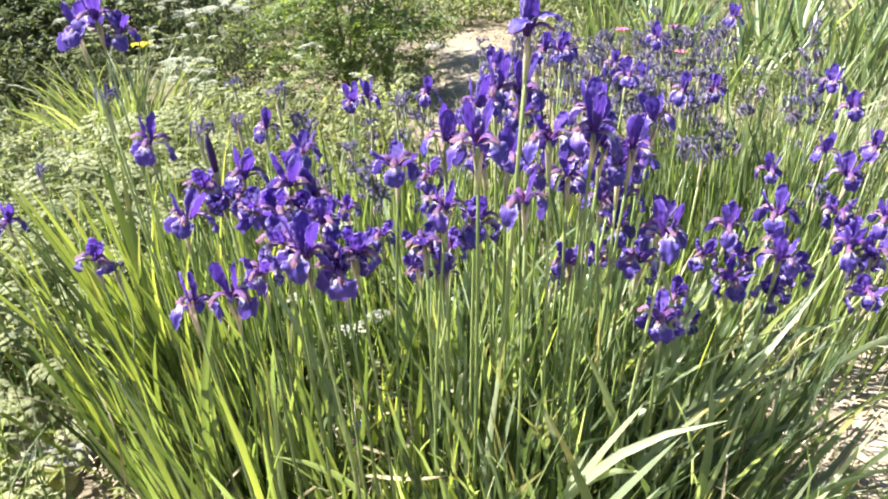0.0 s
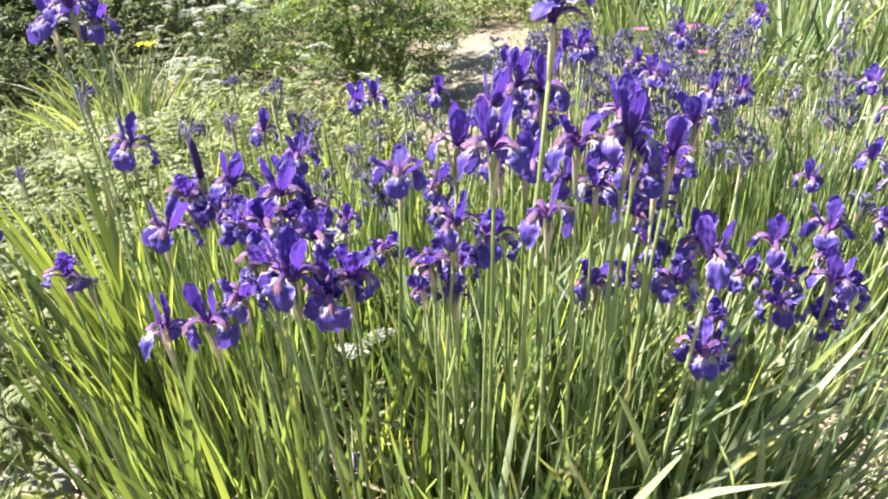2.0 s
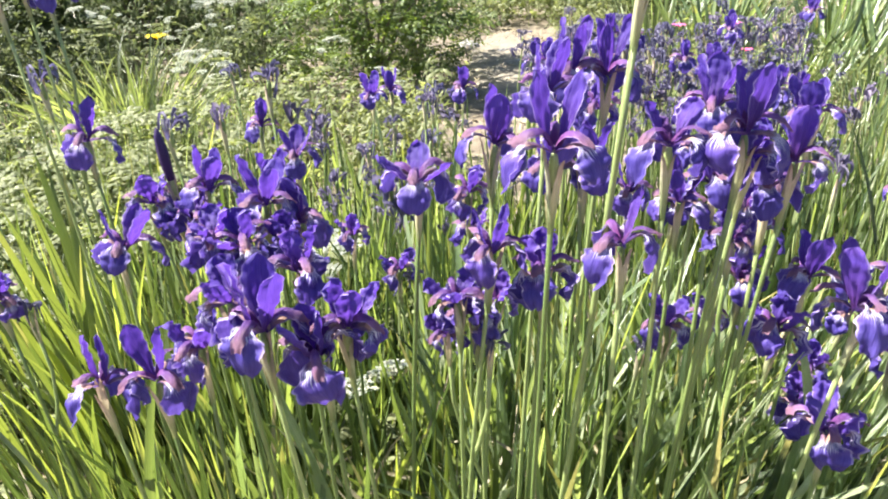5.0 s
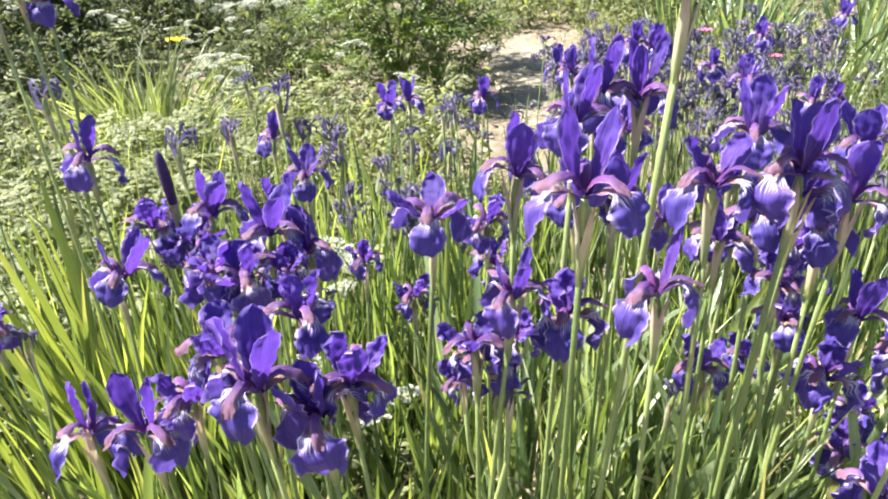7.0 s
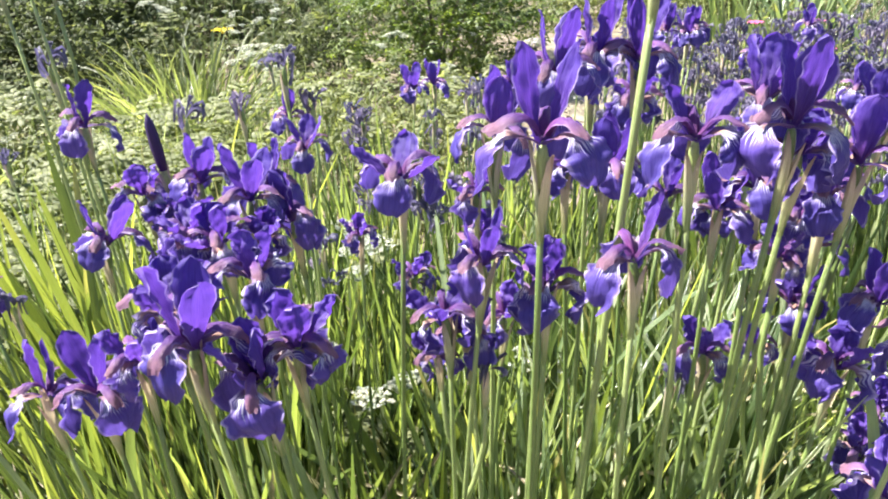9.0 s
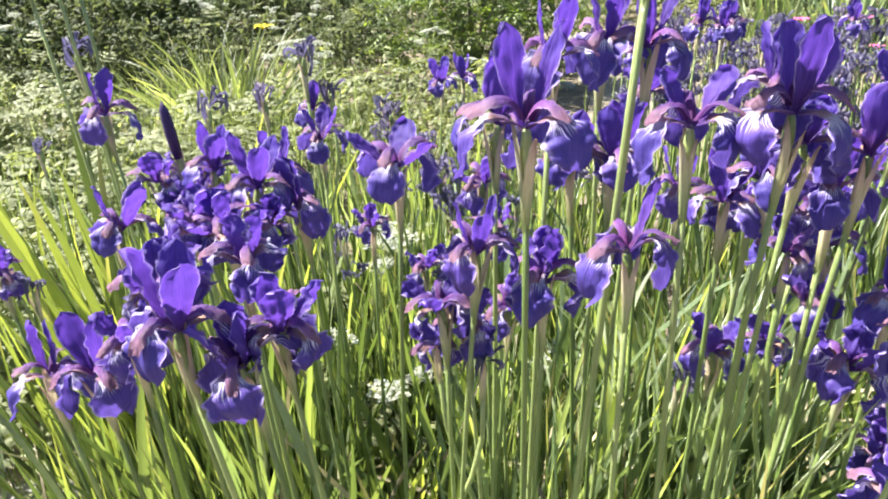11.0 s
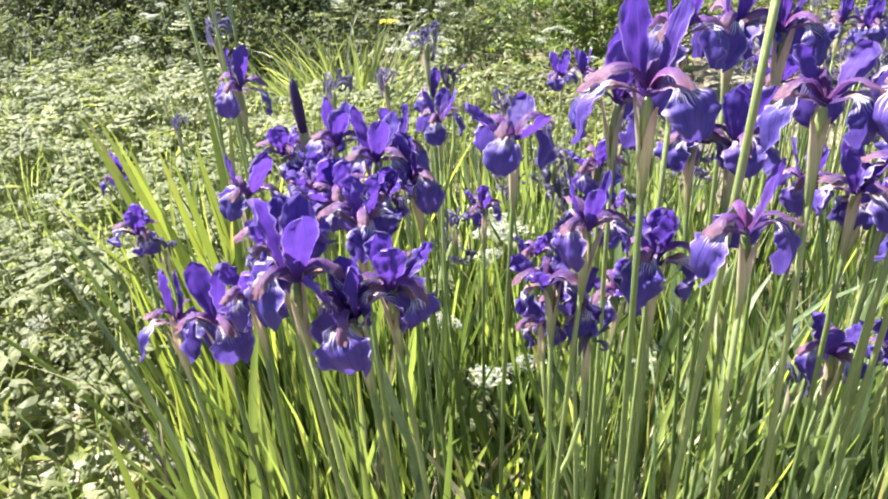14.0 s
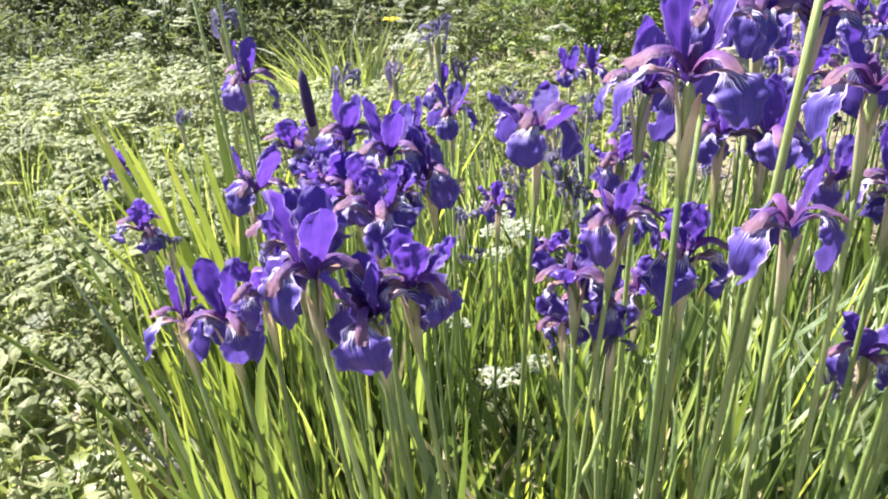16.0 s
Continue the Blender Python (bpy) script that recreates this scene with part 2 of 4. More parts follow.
SOIL = plain_material("garden_soil", [(0.22, (0.075, 0.058, 0.038)), (0.5, (0.17, 0.138, 0.098)), (0.78, (0.31, 0.265, 0.20))], 9.0, 0.95, 0.9, 0.02)
STRAW = plain_material("dry_straw", [(0.3, (0.22, 0.18, 0.11)), (0.7, (0.42, 0.36, 0.25))], 14, 0.8, 0.2, 0.002, island=True)
STONE = plain_material("garden_stone", [(0.3, (0.19, 0.19, 0.185)), (0.7, (0.36, 0.35, 0.335))], 18, 0.85, 0.5, 0.006, island=False)
SAND = plain_material("sandy_path", [(0.3, (0.13, 0.112, 0.08)), (0.7, (0.255, 0.225, 0.176))], 5, 0.95, 0.7, 0.02)
PALE = plain_material("pale_path", [(0.3, (0.20, 0.17, 0.125)), (0.7, (0.36, 0.315, 0.245))], 5, 0.95, 0.7, 0.02)
TWIG = plain_material("brown_twig", [(0.3, (0.10, 0.075, 0.05)), (0.7, (0.2, 0.155, 0.11))], 25, 0.85, 0.3, 0.003)


# ---------- mesh helpers ----------
rnd = random.Random(7)


class Pile:
    """Collects vertices, faces and their uv places for one mesh."""

    def __init__(self):
        self.v, self.f, self.uv, self.n = [], [], [], 0

    def add(self, v, f, uv, m=None):
        v = np.asarray(v, float)
        if m is not None:
            a = np.array(m)
            v = v @ a[:3, :3].T + a[:3, 3]
        self.v.append(v)
        self.f.extend([tuple(i + self.n for i in face) for face in f])
        self.uv.append(np.asarray(uv, float))
        self.n += len(v)
        return self

    def mesh(self, name, material, smooth=True):
        me = bpy.data.meshes.new(name)
        v, uv = np.concatenate(self.v), np.concatenate(self.uv)
        me.from_pydata(v.tolist(), [], self.f)
        layer = me.uv_layers.new(name="uv")
        loops = np.empty(len(me.loops), dtype=np.int32)
        me.loops.foreach_get("vertex_index", loops)
        layer.data.foreach_set("uv", uv[loops].ravel().astype(np.float32))
        me.polygons.foreach_set("use_smooth", np.full(len(me.polygons), smooth))
        me.materials.append(material)
        me.update()
        return me


def part(name, mesh, parent, m=None, label=""):
    ob = new(name, mesh)
    ob.parent = parent
    if m is not None:
        ob.matrix_basis = m
    return tagged(ob, label)


def thing(name, x, y, z, label, category, group="", kind=""):
    ob = new(name)
    ob.empty_display_size = 0.05
    ob.location = (x, y, z)
    return tagged(ob, label, category, group, kind)


def grid_faces(rows, cols):
    return [(r * cols + c, r * cols + c + 1, (r + 1) * cols + c + 1, (r + 1) * cols + c) for r in range(rows - 1) for c in range(cols - 1)]


def blade(length, width, lean, bend, twist=0.0, fold=0.25, segs=8, blunt=0.8):
    """A long narrow leaf from the origin, bending towards +x."""
    pts, uv = [], []
    x = z = 0.0
    for i in range(segs + 1):
        s = i / segs
        a = lean + bend * s * s
        t = twist * s
        w = width * 0.5 * (0.7 + 0.6 * s * (1 - s)) * (1 - s**4) ** blunt + 0.0004
        ca, sa = math.cos(a), math.sin(a)
        side = Vector((ca * math.sin(t), math.cos(t), -sa * math.sin(t)))
        nrm = Vector((ca * math.cos(t), -math.sin(t), -sa * math.cos(t)))
        mid = Vector((x, 0, z))
        for k, u in ((-1, 0.0), (0, 0.5), (1, 1.0)):
            p = mid + side * (w * k) + nrm * (fold * w if k == 0 else 0)
            pts.append(p[:])
            uv.append((u, s))
        step = length / segs
        x += math.sin(a) * step
        z += math.cos(a) * step
    return pts, grid_faces(segs + 1, 3), uv


def tube(path, radii, sides=6):
    """A round stem along points, closed at its end."""
    pts, uv, n = [], [], len(path)
    for i, p in enumerate(path):
        d = (Vector(path[min(i + 1, n - 1)]) - Vector(path[max(i - 1, 0)])).normalized()
        a = d.cross(Vector((0.3, 1, 0.1))).normalized()
        b = d.cross(a)
        for k in range(sides):
            ang = 2 * math.pi * k / sides
            pts.append((Vector(p) + (a * math.cos(ang) + b * math.sin(ang)) * radii[i])[:])
            uv.append((k / sides, i / (n - 1)))
    faces = [(i * sides + k, i * sides + (k + 1) % sides, (i + 1) * sides + (k + 1) % sides, (i + 1) * sides + k) for i in range(n - 1) for k in range(sides)]
    faces.append(tuple((n - 1) * sides + k for k in range(sides)))
    return pts, faces, uv


def petal(path, half, cup, rows=10, cols=7, ruffle=0.0, seed=0, notch=0.0, crinkle=0.0):
    """A petal along a curve (s -> out, up); half(s) is half its width, cup lifts the edges."""
    r = random.Random(seed)
    ph, ph2 = r.uniform(0, 6.28), r.uniform(0, 6.28)
    pts, uv = [], []
    for i in range(rows):
        s = i / (rows - 1)
        x, z = path(s)
        x2, z2 = path(min(s + 0.02, 1.02))
        tx, tz = x2 - x, z2 - z
        ln = math.hypot(tx, tz) or 1
        nx, nz = -tz / ln, tx / ln
        w = half(s) * (1 + (0.10 * noise.noise((s * 9, seed * 3.7, 0)) + 0.05 * math.sin(s * 37 + ph) if crinkle else 0))
        for k in range(cols):
            u = 2 * k / (cols - 1) - 1
            lift = cup(s) * w * u * u
            lift += ruffle * s * abs(u) ** 1.5 * (math.sin(u * 5 + ph + s * 4) + 0.6 * math.sin(s * 13 + ph2 + u * 2) + 0.55 * math.sin(s * 31 + ph + u * 3))
            lift += crinkle * 0.35 * math.sin(u * 8.5 + ph) * math.sin(math.pi * min(1, s * 1.1))
            lift += crinkle * (noise.noise((u * 1.7 + seed, s * 4.5, seed * 1.3)) + 0.5 * noise.noise((u * 4 + seed, s * 9, seed * 2.1))) * min(1, 3 * s)
            back = -notch * max(0.0, s - 0.8) * (1 - abs(u)) * 5 * w
            pts.append((x + nx * lift + tx / ln * back, w * u, z + nz * lift + tz / ln * back))
            uv.append((k / (cols - 1), s))
    return pts, grid_faces(rows, cols), uv


def bezier(points):
    def at(s):
        p = [Vector(q) for q in points]
        while len(p) > 1:
            p = [a.lerp(b, s) for a, b in zip(p, p[1:])]
        return p[0][0], p[0][1]
    return at


def one(data, name, material):
    return Pile().add(*data).mesh(name, material)


# ---------- iris flower parts, a few shapes of each ----------
def make_standard(seed, worn=1.1):
    """An upright paddle on a narrow claw."""
    r = random.Random(seed)
    h, out = r.uniform(0.052, 0.061), r.uniform(0.004, 0.016)
    path = bezier([(0.003, 0.0), (0.007 + out * 0.2, h * 0.33), (0.006 + out * 0.6, h * 0.68), (0.002 + out, h)])
    wide, cup, peak = r.uniform(0.0112, 0.0145), r.uniform(0.05, 0.45), r.uniform(0.60, 0.70)

    def half(s):
        if s < peak:
            return wide * (0.20 + 0.80 * math.sin(0.5 * math.pi * s / peak) ** 1.7)
        return wide * max(0.0, 1 - ((s - peak) / (1 - peak)) ** 2.1) ** 0.62 + 0.0004
    return one(petal(path, half, lambda s: cup, 19, 11, 0.0019 * worn, seed, 0.0, 0.0022 * worn), "standard", STANDARD)


def make_fall(seed, worn=1.0):
    """A haft that reaches out, and a round blade that hangs from it."""
    r = random.Random(seed)
    drop, out = r.uniform(0.019, 0.027), r.uniform(0.029, 0.037)
    path = bezier([(0.003, -0.001), (0.015, 0.012), (out * 0.85, 0.014), (out + 0.010, 0.000), (out * 0.96 + r.uniform(-0.006, 0.008), -drop)])
    wide = r.uniform(0.0150, 0.0190)

    def half(s):
        haft = 0.0050 + 0.004 * s
        t = max(0.0, (s - 0.36) / 0.64)
        return haft * (1 - min(1, t * 3)) + wide * math.sqrt(max(0.0, 1 - abs(1.85 * t - 0.9) ** 2.5)) * min(1, t * 3) + 0.0004 if t > 0 else haft
    return one(petal(path, half, lambda s: -0.22 if s > 0.45 else 0.30, 25, 13, 0.0038 * worn, seed, 0.0, 0.0034 * worn), "fall", FALL)


def make_style(seed):
    """A pinkish arm that arches over the haft and ends in a torn crest."""
    r = random.Random(seed)
    up = r.uniform(0.013, 0.018)
    path = bezier([(0.001, 0.002), (0.009, 0.018), (0.021, up + 0.005), (0.030, up - 0.003), (0.036, up - r.uniform(0.008, 0.016))])
    return one(petal(path, lambda s: 0.0032 + 0.0020 * s - 0.0026 * max(0, s - 0.85) * 6, lambda s: -0.75 + 0.6 * max(0, s - 0.7) * 4, 13, 7, 0.0020, seed, 0.40, 0.0026), "style_arm", STYLE)


def make_wilted(seed, material):
    """A shrivelled bloom: narrow curled rags that hang together at the base."""
    r, pile = random.Random(seed), Pile()
    for k in range(r.randint(7, 10)):
        a, h = r.uniform(0, 6.28), r.uniform(0.014, 0.034)
        o = r.uniform(0.006, 0.022)
        path = bezier([(0.0, 0), (o * 0.6, h * 0.8), (o * 1.4, h * 1.0), (o * r.uniform(0.8, 1.8), h * r.uniform(-0.2, 1.2)), (o * r.uniform(0.3, 1.6), h * r.uniform(-0.8, 1.1))])
        wide = r.uniform(0.0018, 0.0042)
        pile.add(*petal(path, lambda s: wide * math.sin(math.pi * 0.95 * s), lambda s: 1.1, 8, 4, 0.0022, seed * 9 + k), m=pose(0, 0, 0, 0, 0, math.degrees(a)))
    me = pile.mesh("wilted_bloom", material)
    bm = bmesh.new()
    bm.from_mesh(me)
    bmesh.ops.remove_doubles(bm, verts=bm.verts, dist=0.00005)
    bm.to_mesh(me)
    bm.free()
    return me


def spindle(length, radius, material, name, sharp=1.0, sides=7):
    path = [(0, 0, length * i / 7) for i in range(8)]
    radii = [radius * (0.35 + 0.65 * math.sin(math.pi * min(1, 0.15 + 0.8 * i / 7)) ** sharp) * (1 if i < 7 else 0.15) for i in range(8)]
    return one(tube(path, radii, sides), name, material)


STANDARDS = [make_standard(i) for i in range(10)]
FALLS = [make_fall(20 + i) for i in range(10)]
WORN_STANDARDS = [make_standard(200 + i, 2.3) for i in range(6)]
WORN_FALLS = [make_fall(220 + i, 1.9) for i in range(6)]
STYLES = [make_style(40 + i) for i in range(6)]
WILTED = [make_wilted(60 + i, WILT) for i in range(6)]
BUDS = [spindle(0.062, 0.0062, BUD, "bud", 0.8), spindle(0.048, 0.0055, BUD, "bud", 0.7)]
OVARY = [spindle(0.030, 0.0042, STEM, "flower_tube")]
SPATHES = [one(petal(bezier([(0.0018, 0), (0.0024, 0.02), (0.0042, 0.045), (0.0050 + 0.0016 * i, 0.066 + 0.006 * i)]),
                     lambda s: 0.0050 * (0.45 + 0.75 * s) * (1 - s**3.0) ** 0.8 + 0.0003, lambda s: 0.85, 11, 7, 0.0006, 80 + i), "spathe", SPATHE) for i in range(3)]

LEAN = Vector((0.10, 1.78))


def flower(parent, top, turn, size, tilt, kind, tall=1.0, bare=(), spread=None, droop=None, broad=1.0):
    """One bloom on the end of a stem; its tube carries the petals."""
    tilt_x, tilt_y = tilt
    size *= 1.04
    m = Matrix.Translation(top) @ pose(0, 0, 0, tilt_x, tilt_y, turn) @ Matrix.Scale(size, 4)
    tube_ob = part("flower", OVARY[0], parent, m, "purple iris bloom on a green tube" if kind != "wilted" else "shrivelled iris bloom")
    rise = pose(0, 0, 0.029)
    if kind in ("open", "wide", "closing", "dropping"):
        for k in range(3):
            a = 120 * k + rnd.uniform(-7, 7)
            low, high = {"open": (0, 16), "wide": (26, 46), "closing": (-9, 2), "dropping": (-4, 40)}[kind] if spread is None else spread
            if k not in bare:
                part("standard", rnd.choice(WORN_STANDARDS if kind == "dropping" else STANDARDS), tube_ob, rise @ pose(0, 0, 0, 0, rnd.uniform(low, high), a + 60 + rnd.uniform(-12, 12)) @ pose(0, 0, 0, 0, 0, rnd.uniform(-18, 18)) @ Matrix.Diagonal((1, broad * rnd.uniform(0.85, 1.12), tall * rnd.uniform(0.92, 1.04) * (0.80 if kind in ("wide", "dropping") else 1.0), 1)))
            low, high = {"open": (-8, 12), "wide": (-8, 10), "closing": (0, 22), "dropping": (-5, 40)}[kind] if droop is None else droop
            part("fall", rnd.choice(WORN_FALLS if kind == "dropping" else FALLS), tube_ob, rise @ pose(0, 0, 0, rnd.uniform(-12, 12), rnd.uniform(low, high), a + rnd.uniform(-8, 8)) @ Matrix.Diagonal((rnd.uniform(0.90, 1.08), rnd.uniform(0.90, 1.12), rnd.uniform(0.85, 1.08), 1)))
            part("style_arm", rnd.choice(STYLES), tube_ob, rise @ pose(0, 0, 0.002, 0, rnd.uniform(-8, 6), a + rnd.uniform(-5, 5)), "pinkish purple style arm" if k == 0 else "")
    elif kind == "wilted":
        part("wilted_bloom", rnd.choice(WILTED), tube_ob, rise @ Matrix.Scale(1.0, 4))
    elif kind == "bud":
        part("bud", rnd.choice(BUDS), tube_ob, pose(0, 0, 0.022))
    return tube_ob


LABELS = {
    "wide": "green iris stalk with wide open violet flower and spread petals",
    "open": "tall green iris stalk with fully open violet-blue flower",
    "closing": "green iris stalk with half-closed violet flower",
    "dropping": "green iris stalk with flopping overblown purple flower",
    "wilted": "thin iris stalk with shrivelled dark faded bloom",
    "bud": "green iris stalk with dark unopened pointed bud",
}


def along_stem(top, way, below):
    """A place on the stem below its end, turned along the stem."""
    d = way.normalized()
    return Matrix.Translation(top - d * below) @ Vector((0, 0, 1)).rotation_difference(d).to_matrix().to_4x4()


def iris(x, y, z, turn=0, kind="open", size=1.0, tilt=None, pull=0.86, group="siberian iris stalks", side=(), foot=None, lone=False, tall=1.0, bare=(), spread=None, droop=None, broad=1.0, stout=1.0):
    """A flowering stalk whose bloom's heart is at x, y, z; it is rooted towards the middle of the clump."""
    fx, fy = foot if foot else (LEAN + (Vector((x, y)) - LEAN) * pull + Vector((rnd.uniform(-0.02, 0.02), rnd.uniform(-0.02, 0.02))))
    if side == () and y < 1.9 and kind in ("open", "closing", "dropping") and not lone and rnd.random() < 0.4:
        a = rnd.uniform(0, 6.28)
        side = (0.032 * math.cos(a), 0.032 * math.sin(a), rnd.uniform(-0.06, -0.015), rnd.choice(("wilted", "dropping", "dropping")))
    root = thing("iris_stalk", fx, fy, 0, LABELS[kind], "iris", group)
    top = Vector((x - fx, y - fy, z - 0.027 * size))
    bow = Vector((rnd.uniform(-0.02, 0.02), rnd.uniform(-0.02, 0.02), 0))
    path = []
    for i in range(9):
        s = i / 8
        p = Vector((top.x * s**1.25, top.y * s**1.25, (top.z + 0.02) * s - 0.02)) + bow * math.sin(math.pi * s)
        path.append(p[:])
    radius = 0.0027 * (0.75 + 0.25 * size) * stout
    part("stem", one(tube(path, [radius * (1.25 - 0.4 * i / 8) for i in range(9)]), "stem", STEM), root)
    if tilt is None:
        tilt = (rnd.uniform(-7, 7), rnd.uniform(-7, 7))
    flower(root, top, turn, size, tilt, kind, tall, bare, spread, droop, broad)
    for k in range(3):
        part("spathe", rnd.choice(SPATHES), root, along_stem(top, top - Vector(path[6]), 0.042) @ pose(0, 0, 0, 0, rnd.uniform(-1, 4), turn + 120 * k + rnd.uniform(-30, 30)) @ Matrix.Scale(rnd.uniform(0.9, 1.1) * (0.75 + 0.25 * size), 4))
    if group != "siberian iris stalks" and kind == "wilted":
        for k in range(3):
            a, q = rnd.uniform(0, 6.28), rnd.uniform(0.015, 0.035)
            part("wilted_bloom", rnd.choice(WILTED), root, Matrix.Translation(top + Vector((q * math.cos(a), q * math.sin(a), rnd.uniform(-0.05, 0.025)))) @ pose(0, 0, 0, rnd.uniform(-40, 40), rnd.uniform(-40, 40), rnd.uniform(0, 360)) @ Matrix.Scale(size * rnd.uniform(0.6, 0.95), 4))
    if side:
        dx, dy, dz, kind2 = side
        end = Vector((top.x + dx, top.y + dy, top.z + dz))
        start = Vector(path[6])
        branch = [(start.lerp(end, s) + Vector((dx, dy, 0)) * 0.35 * math.sin(math.pi * s))[:] for s in (0, 0.3, 0.6, 1)]
        part("side_stem", one(tube(branch, [0.0026] * 4), "side_stem", STEM), root)
        flower(root, end, turn + 40, size * 0.8, (rnd.uniform(-12, 12), rnd.uniform(-12, 12)), kind2)
        for k in range(2):
            part("spathe", rnd.choice(SPATHES), root, along_stem(end, end - Vector(branch[2]), 0.036) @ pose(0, 0, 0, 0, 2, turn + 180 * k) @ Matrix.Scale(0.85, 4))
    # a leaf or two clasp the stalk
    for k in range(rnd.choice((0, 1, 1))):
        i = rnd.choice((2, 3))
        part("stem_leaf", rnd.choice(STEM_LEAVES), root, Matrix.Translation(path[i]) @ pose(0, 0, 0, 0, rnd.uniform(3, 12), rnd.uniform(0, 360)))
    return root


STEM_LEAVES = [one(blade(rnd.uniform(0.22, 0.36), rnd.uniform(0.006, 0.010), 0.03, rnd.uniform(0.1, 0.6), 0.4), "stem_leaf", BLADE) for _ in range(4)]


# ---------- ground ----------
def spaced(lo, hi, n, near, power=3.0):
    """n places from lo to hi, close together round near."""
    t = np.linspace(-1, 1, n)
    s = np.sign(t) * np.abs(t) ** power * 0.985 + t * 0.015
    return np.where(s < 0, near + s * (near - lo), near + s * (hi - near))


def ground_height(x, y):
    far = max(0.0, min(1.0, (math.hypot(x, y - 2) - 14) / 30))
    return (0.020 * noise.noise((x * 1.3, y * 1.3, 0)) + 0.010 * noise.noise((x * 5, y * 5, 3))) * (1 - far) - 0.01


xs, ys = spaced(-400, 400, 151, 0.0), spaced(-300, 900, 151, 2.5)
sheet = Pile()
sheet.add([(x, y, ground_height(x, y)) for y in ys for x in xs], grid_faces(151, 151), [(x, y) for y in ys for x in xs])
tagged(new("ground", sheet.mesh("ground", SOIL)), "dry pale garden soil with scattered litter", "ground", kind="structure")


def patch_mesh(name, cx, cy, rx, ry, material, seed, lift=0.012):
    pts, uv, faces = [], [], []
    rings, spokes = 7, 40
    for i in range(rings):
        for k in range(spokes):
            a = 2 * math.pi * k / spokes
            q = (i + 0.02) / (rings - 1) * (1 + 0.22 * noise.noise((math.cos(a) * 1.6, math.sin(a) * 1.6, seed)))
            x, y = cx + rx * q * math.cos(a), cy + ry * q * math.sin(a)
            pts.append((x, y, ground_height(x, y) + lift * (1 - i / (rings - 1)) ** 0.5 + 0.012 * noise.noise((x * 7, y * 7, seed)) * (1 - i / (rings - 1)) - (0.02 if i == rings - 1 else 0)))
            uv.append((x, y))
    for i in range(rings - 1):
        for k in range(spokes):
            faces.append((i * spokes + k, i * spokes + (k + 1) % spokes, (i + 1) * spokes + (k + 1) % spokes, (i + 1) * spokes + k))
    return Pile().add(pts, faces, uv).mesh(name, material)


tagged(new("path", patch_mesh("path", 0.44, 6.9, 0.36, 1.7, SAND, 3, 0.05)), "pale sandy garden path between planting", "path", kind="structure")
tagged(new("bare_earth", patch_mesh("bare_earth", -1.12, 2.02, 0.34, 0.42, PALE, 13, 0.03)), "pale dry bare earth with straw beside the clump", "ground", kind="structure")
tagged(new("bare_earth", patch_mesh("bare_earth", 3.3, 4.9, 0.9, 0.7, PALE, 11, 0.03)), "pale dry bare earth beside sword-leaved irises", "ground", kind="structure")
tagged(new("bare_earth", patch_mesh("bare_earth", 1.36, 2.10, 0.48, 0.75, PALE, 9, 0.03)), "pale dry bare earth with straw", "ground", kind="structure")

# loose straw and dead leaves
rs = random.Random(11)
straw = Pile()
for _ in range(5200):
    zone = rs.random()
    if zone < 0.25:
        x, y = rs.gauss(-1.25, 0.5), rs.gauss(2.2, 0.6)
    elif zone < 0.62:
        x, y = rs.gauss(1.35, 0.4), rs.gauss(2.1, 0.6)
    elif zone < 0.85:
        x, y = rs.gauss(0.6, 0.45), rs.uniform(5.0, 8.6)
    else:
        x, y = rs.uniform(-2.5, 3), rs.uniform(1.0, 8)
    ln, w = rs.uniform(0.03, 0.16), rs.uniform(0.0015, 0.004)
    z = ground_height(x, y) + rs.uniform(0.004, 0.04)
    if rs.random() < 0.12:
        ln, w = rs.uniform(0.02, 0.05), rs.uniform(0.008, 0.018)
    bow = rs.uniform(0, 0.3) * ln
    straw.add([(-ln / 2, -w, 0), (-ln / 2, w, 0), (0, -w, bow), (0, w, bow), (ln / 2, -w * 0.5, 0), (ln / 2, w * 0.5, 0)],
              [(0, 2, 3, 1), (2, 4, 5, 3)], [(0, 0), (1, 0), (0, 0.5), (1, 0.5), (0, 1), (1, 1)],
              pose(x, y, z, rs.uniform(-25, 25), rs.uniform(-25, 25), rs.uniform(0, 360)))
tagged(new("straw_litter", straw.mesh("straw_litter", STRAW)), "pale dry straw and dead leaves on the soil", "litter", kind="stuff")


def stone_mesh(seed):
    bm = bmesh.new()
    bmesh.ops.create_icosphere(bm, subdivisions=2, radius=1)
    for v in bm.verts:
        n = noise.noise(v.co * 0.9 + Vector((seed * 3.1, 0, 0))) * 0.35 + noise.noise(v.co * 2.3 + Vector((0, seed, 0))) * 0.12
        v.co = v.co * (1 + n)
    me = bpy.data.meshes.new("stone")
    bm.to_mesh(me)
    bm.free()
    me.polygons.foreach_set("use_smooth", [False] * len(me.polygons))
    me.materials.append(STONE)
    return me


STONES = [stone_mesh(i) for i in range(4)]


def stone(x, y, r, flat=0.5, turn=0.0):
    ob = new("stone", rnd.choice(STONES))
    ob.matrix_basis = pose(x, y, ground_height(x, y) + r * flat * 0.45, 0, 0, turn) @ Matrix.Diagonal((r, r * 0.75, r * flat, 1))
    return tagged(ob, "rough grey stone lying on the soil", "stone", "loose stones")


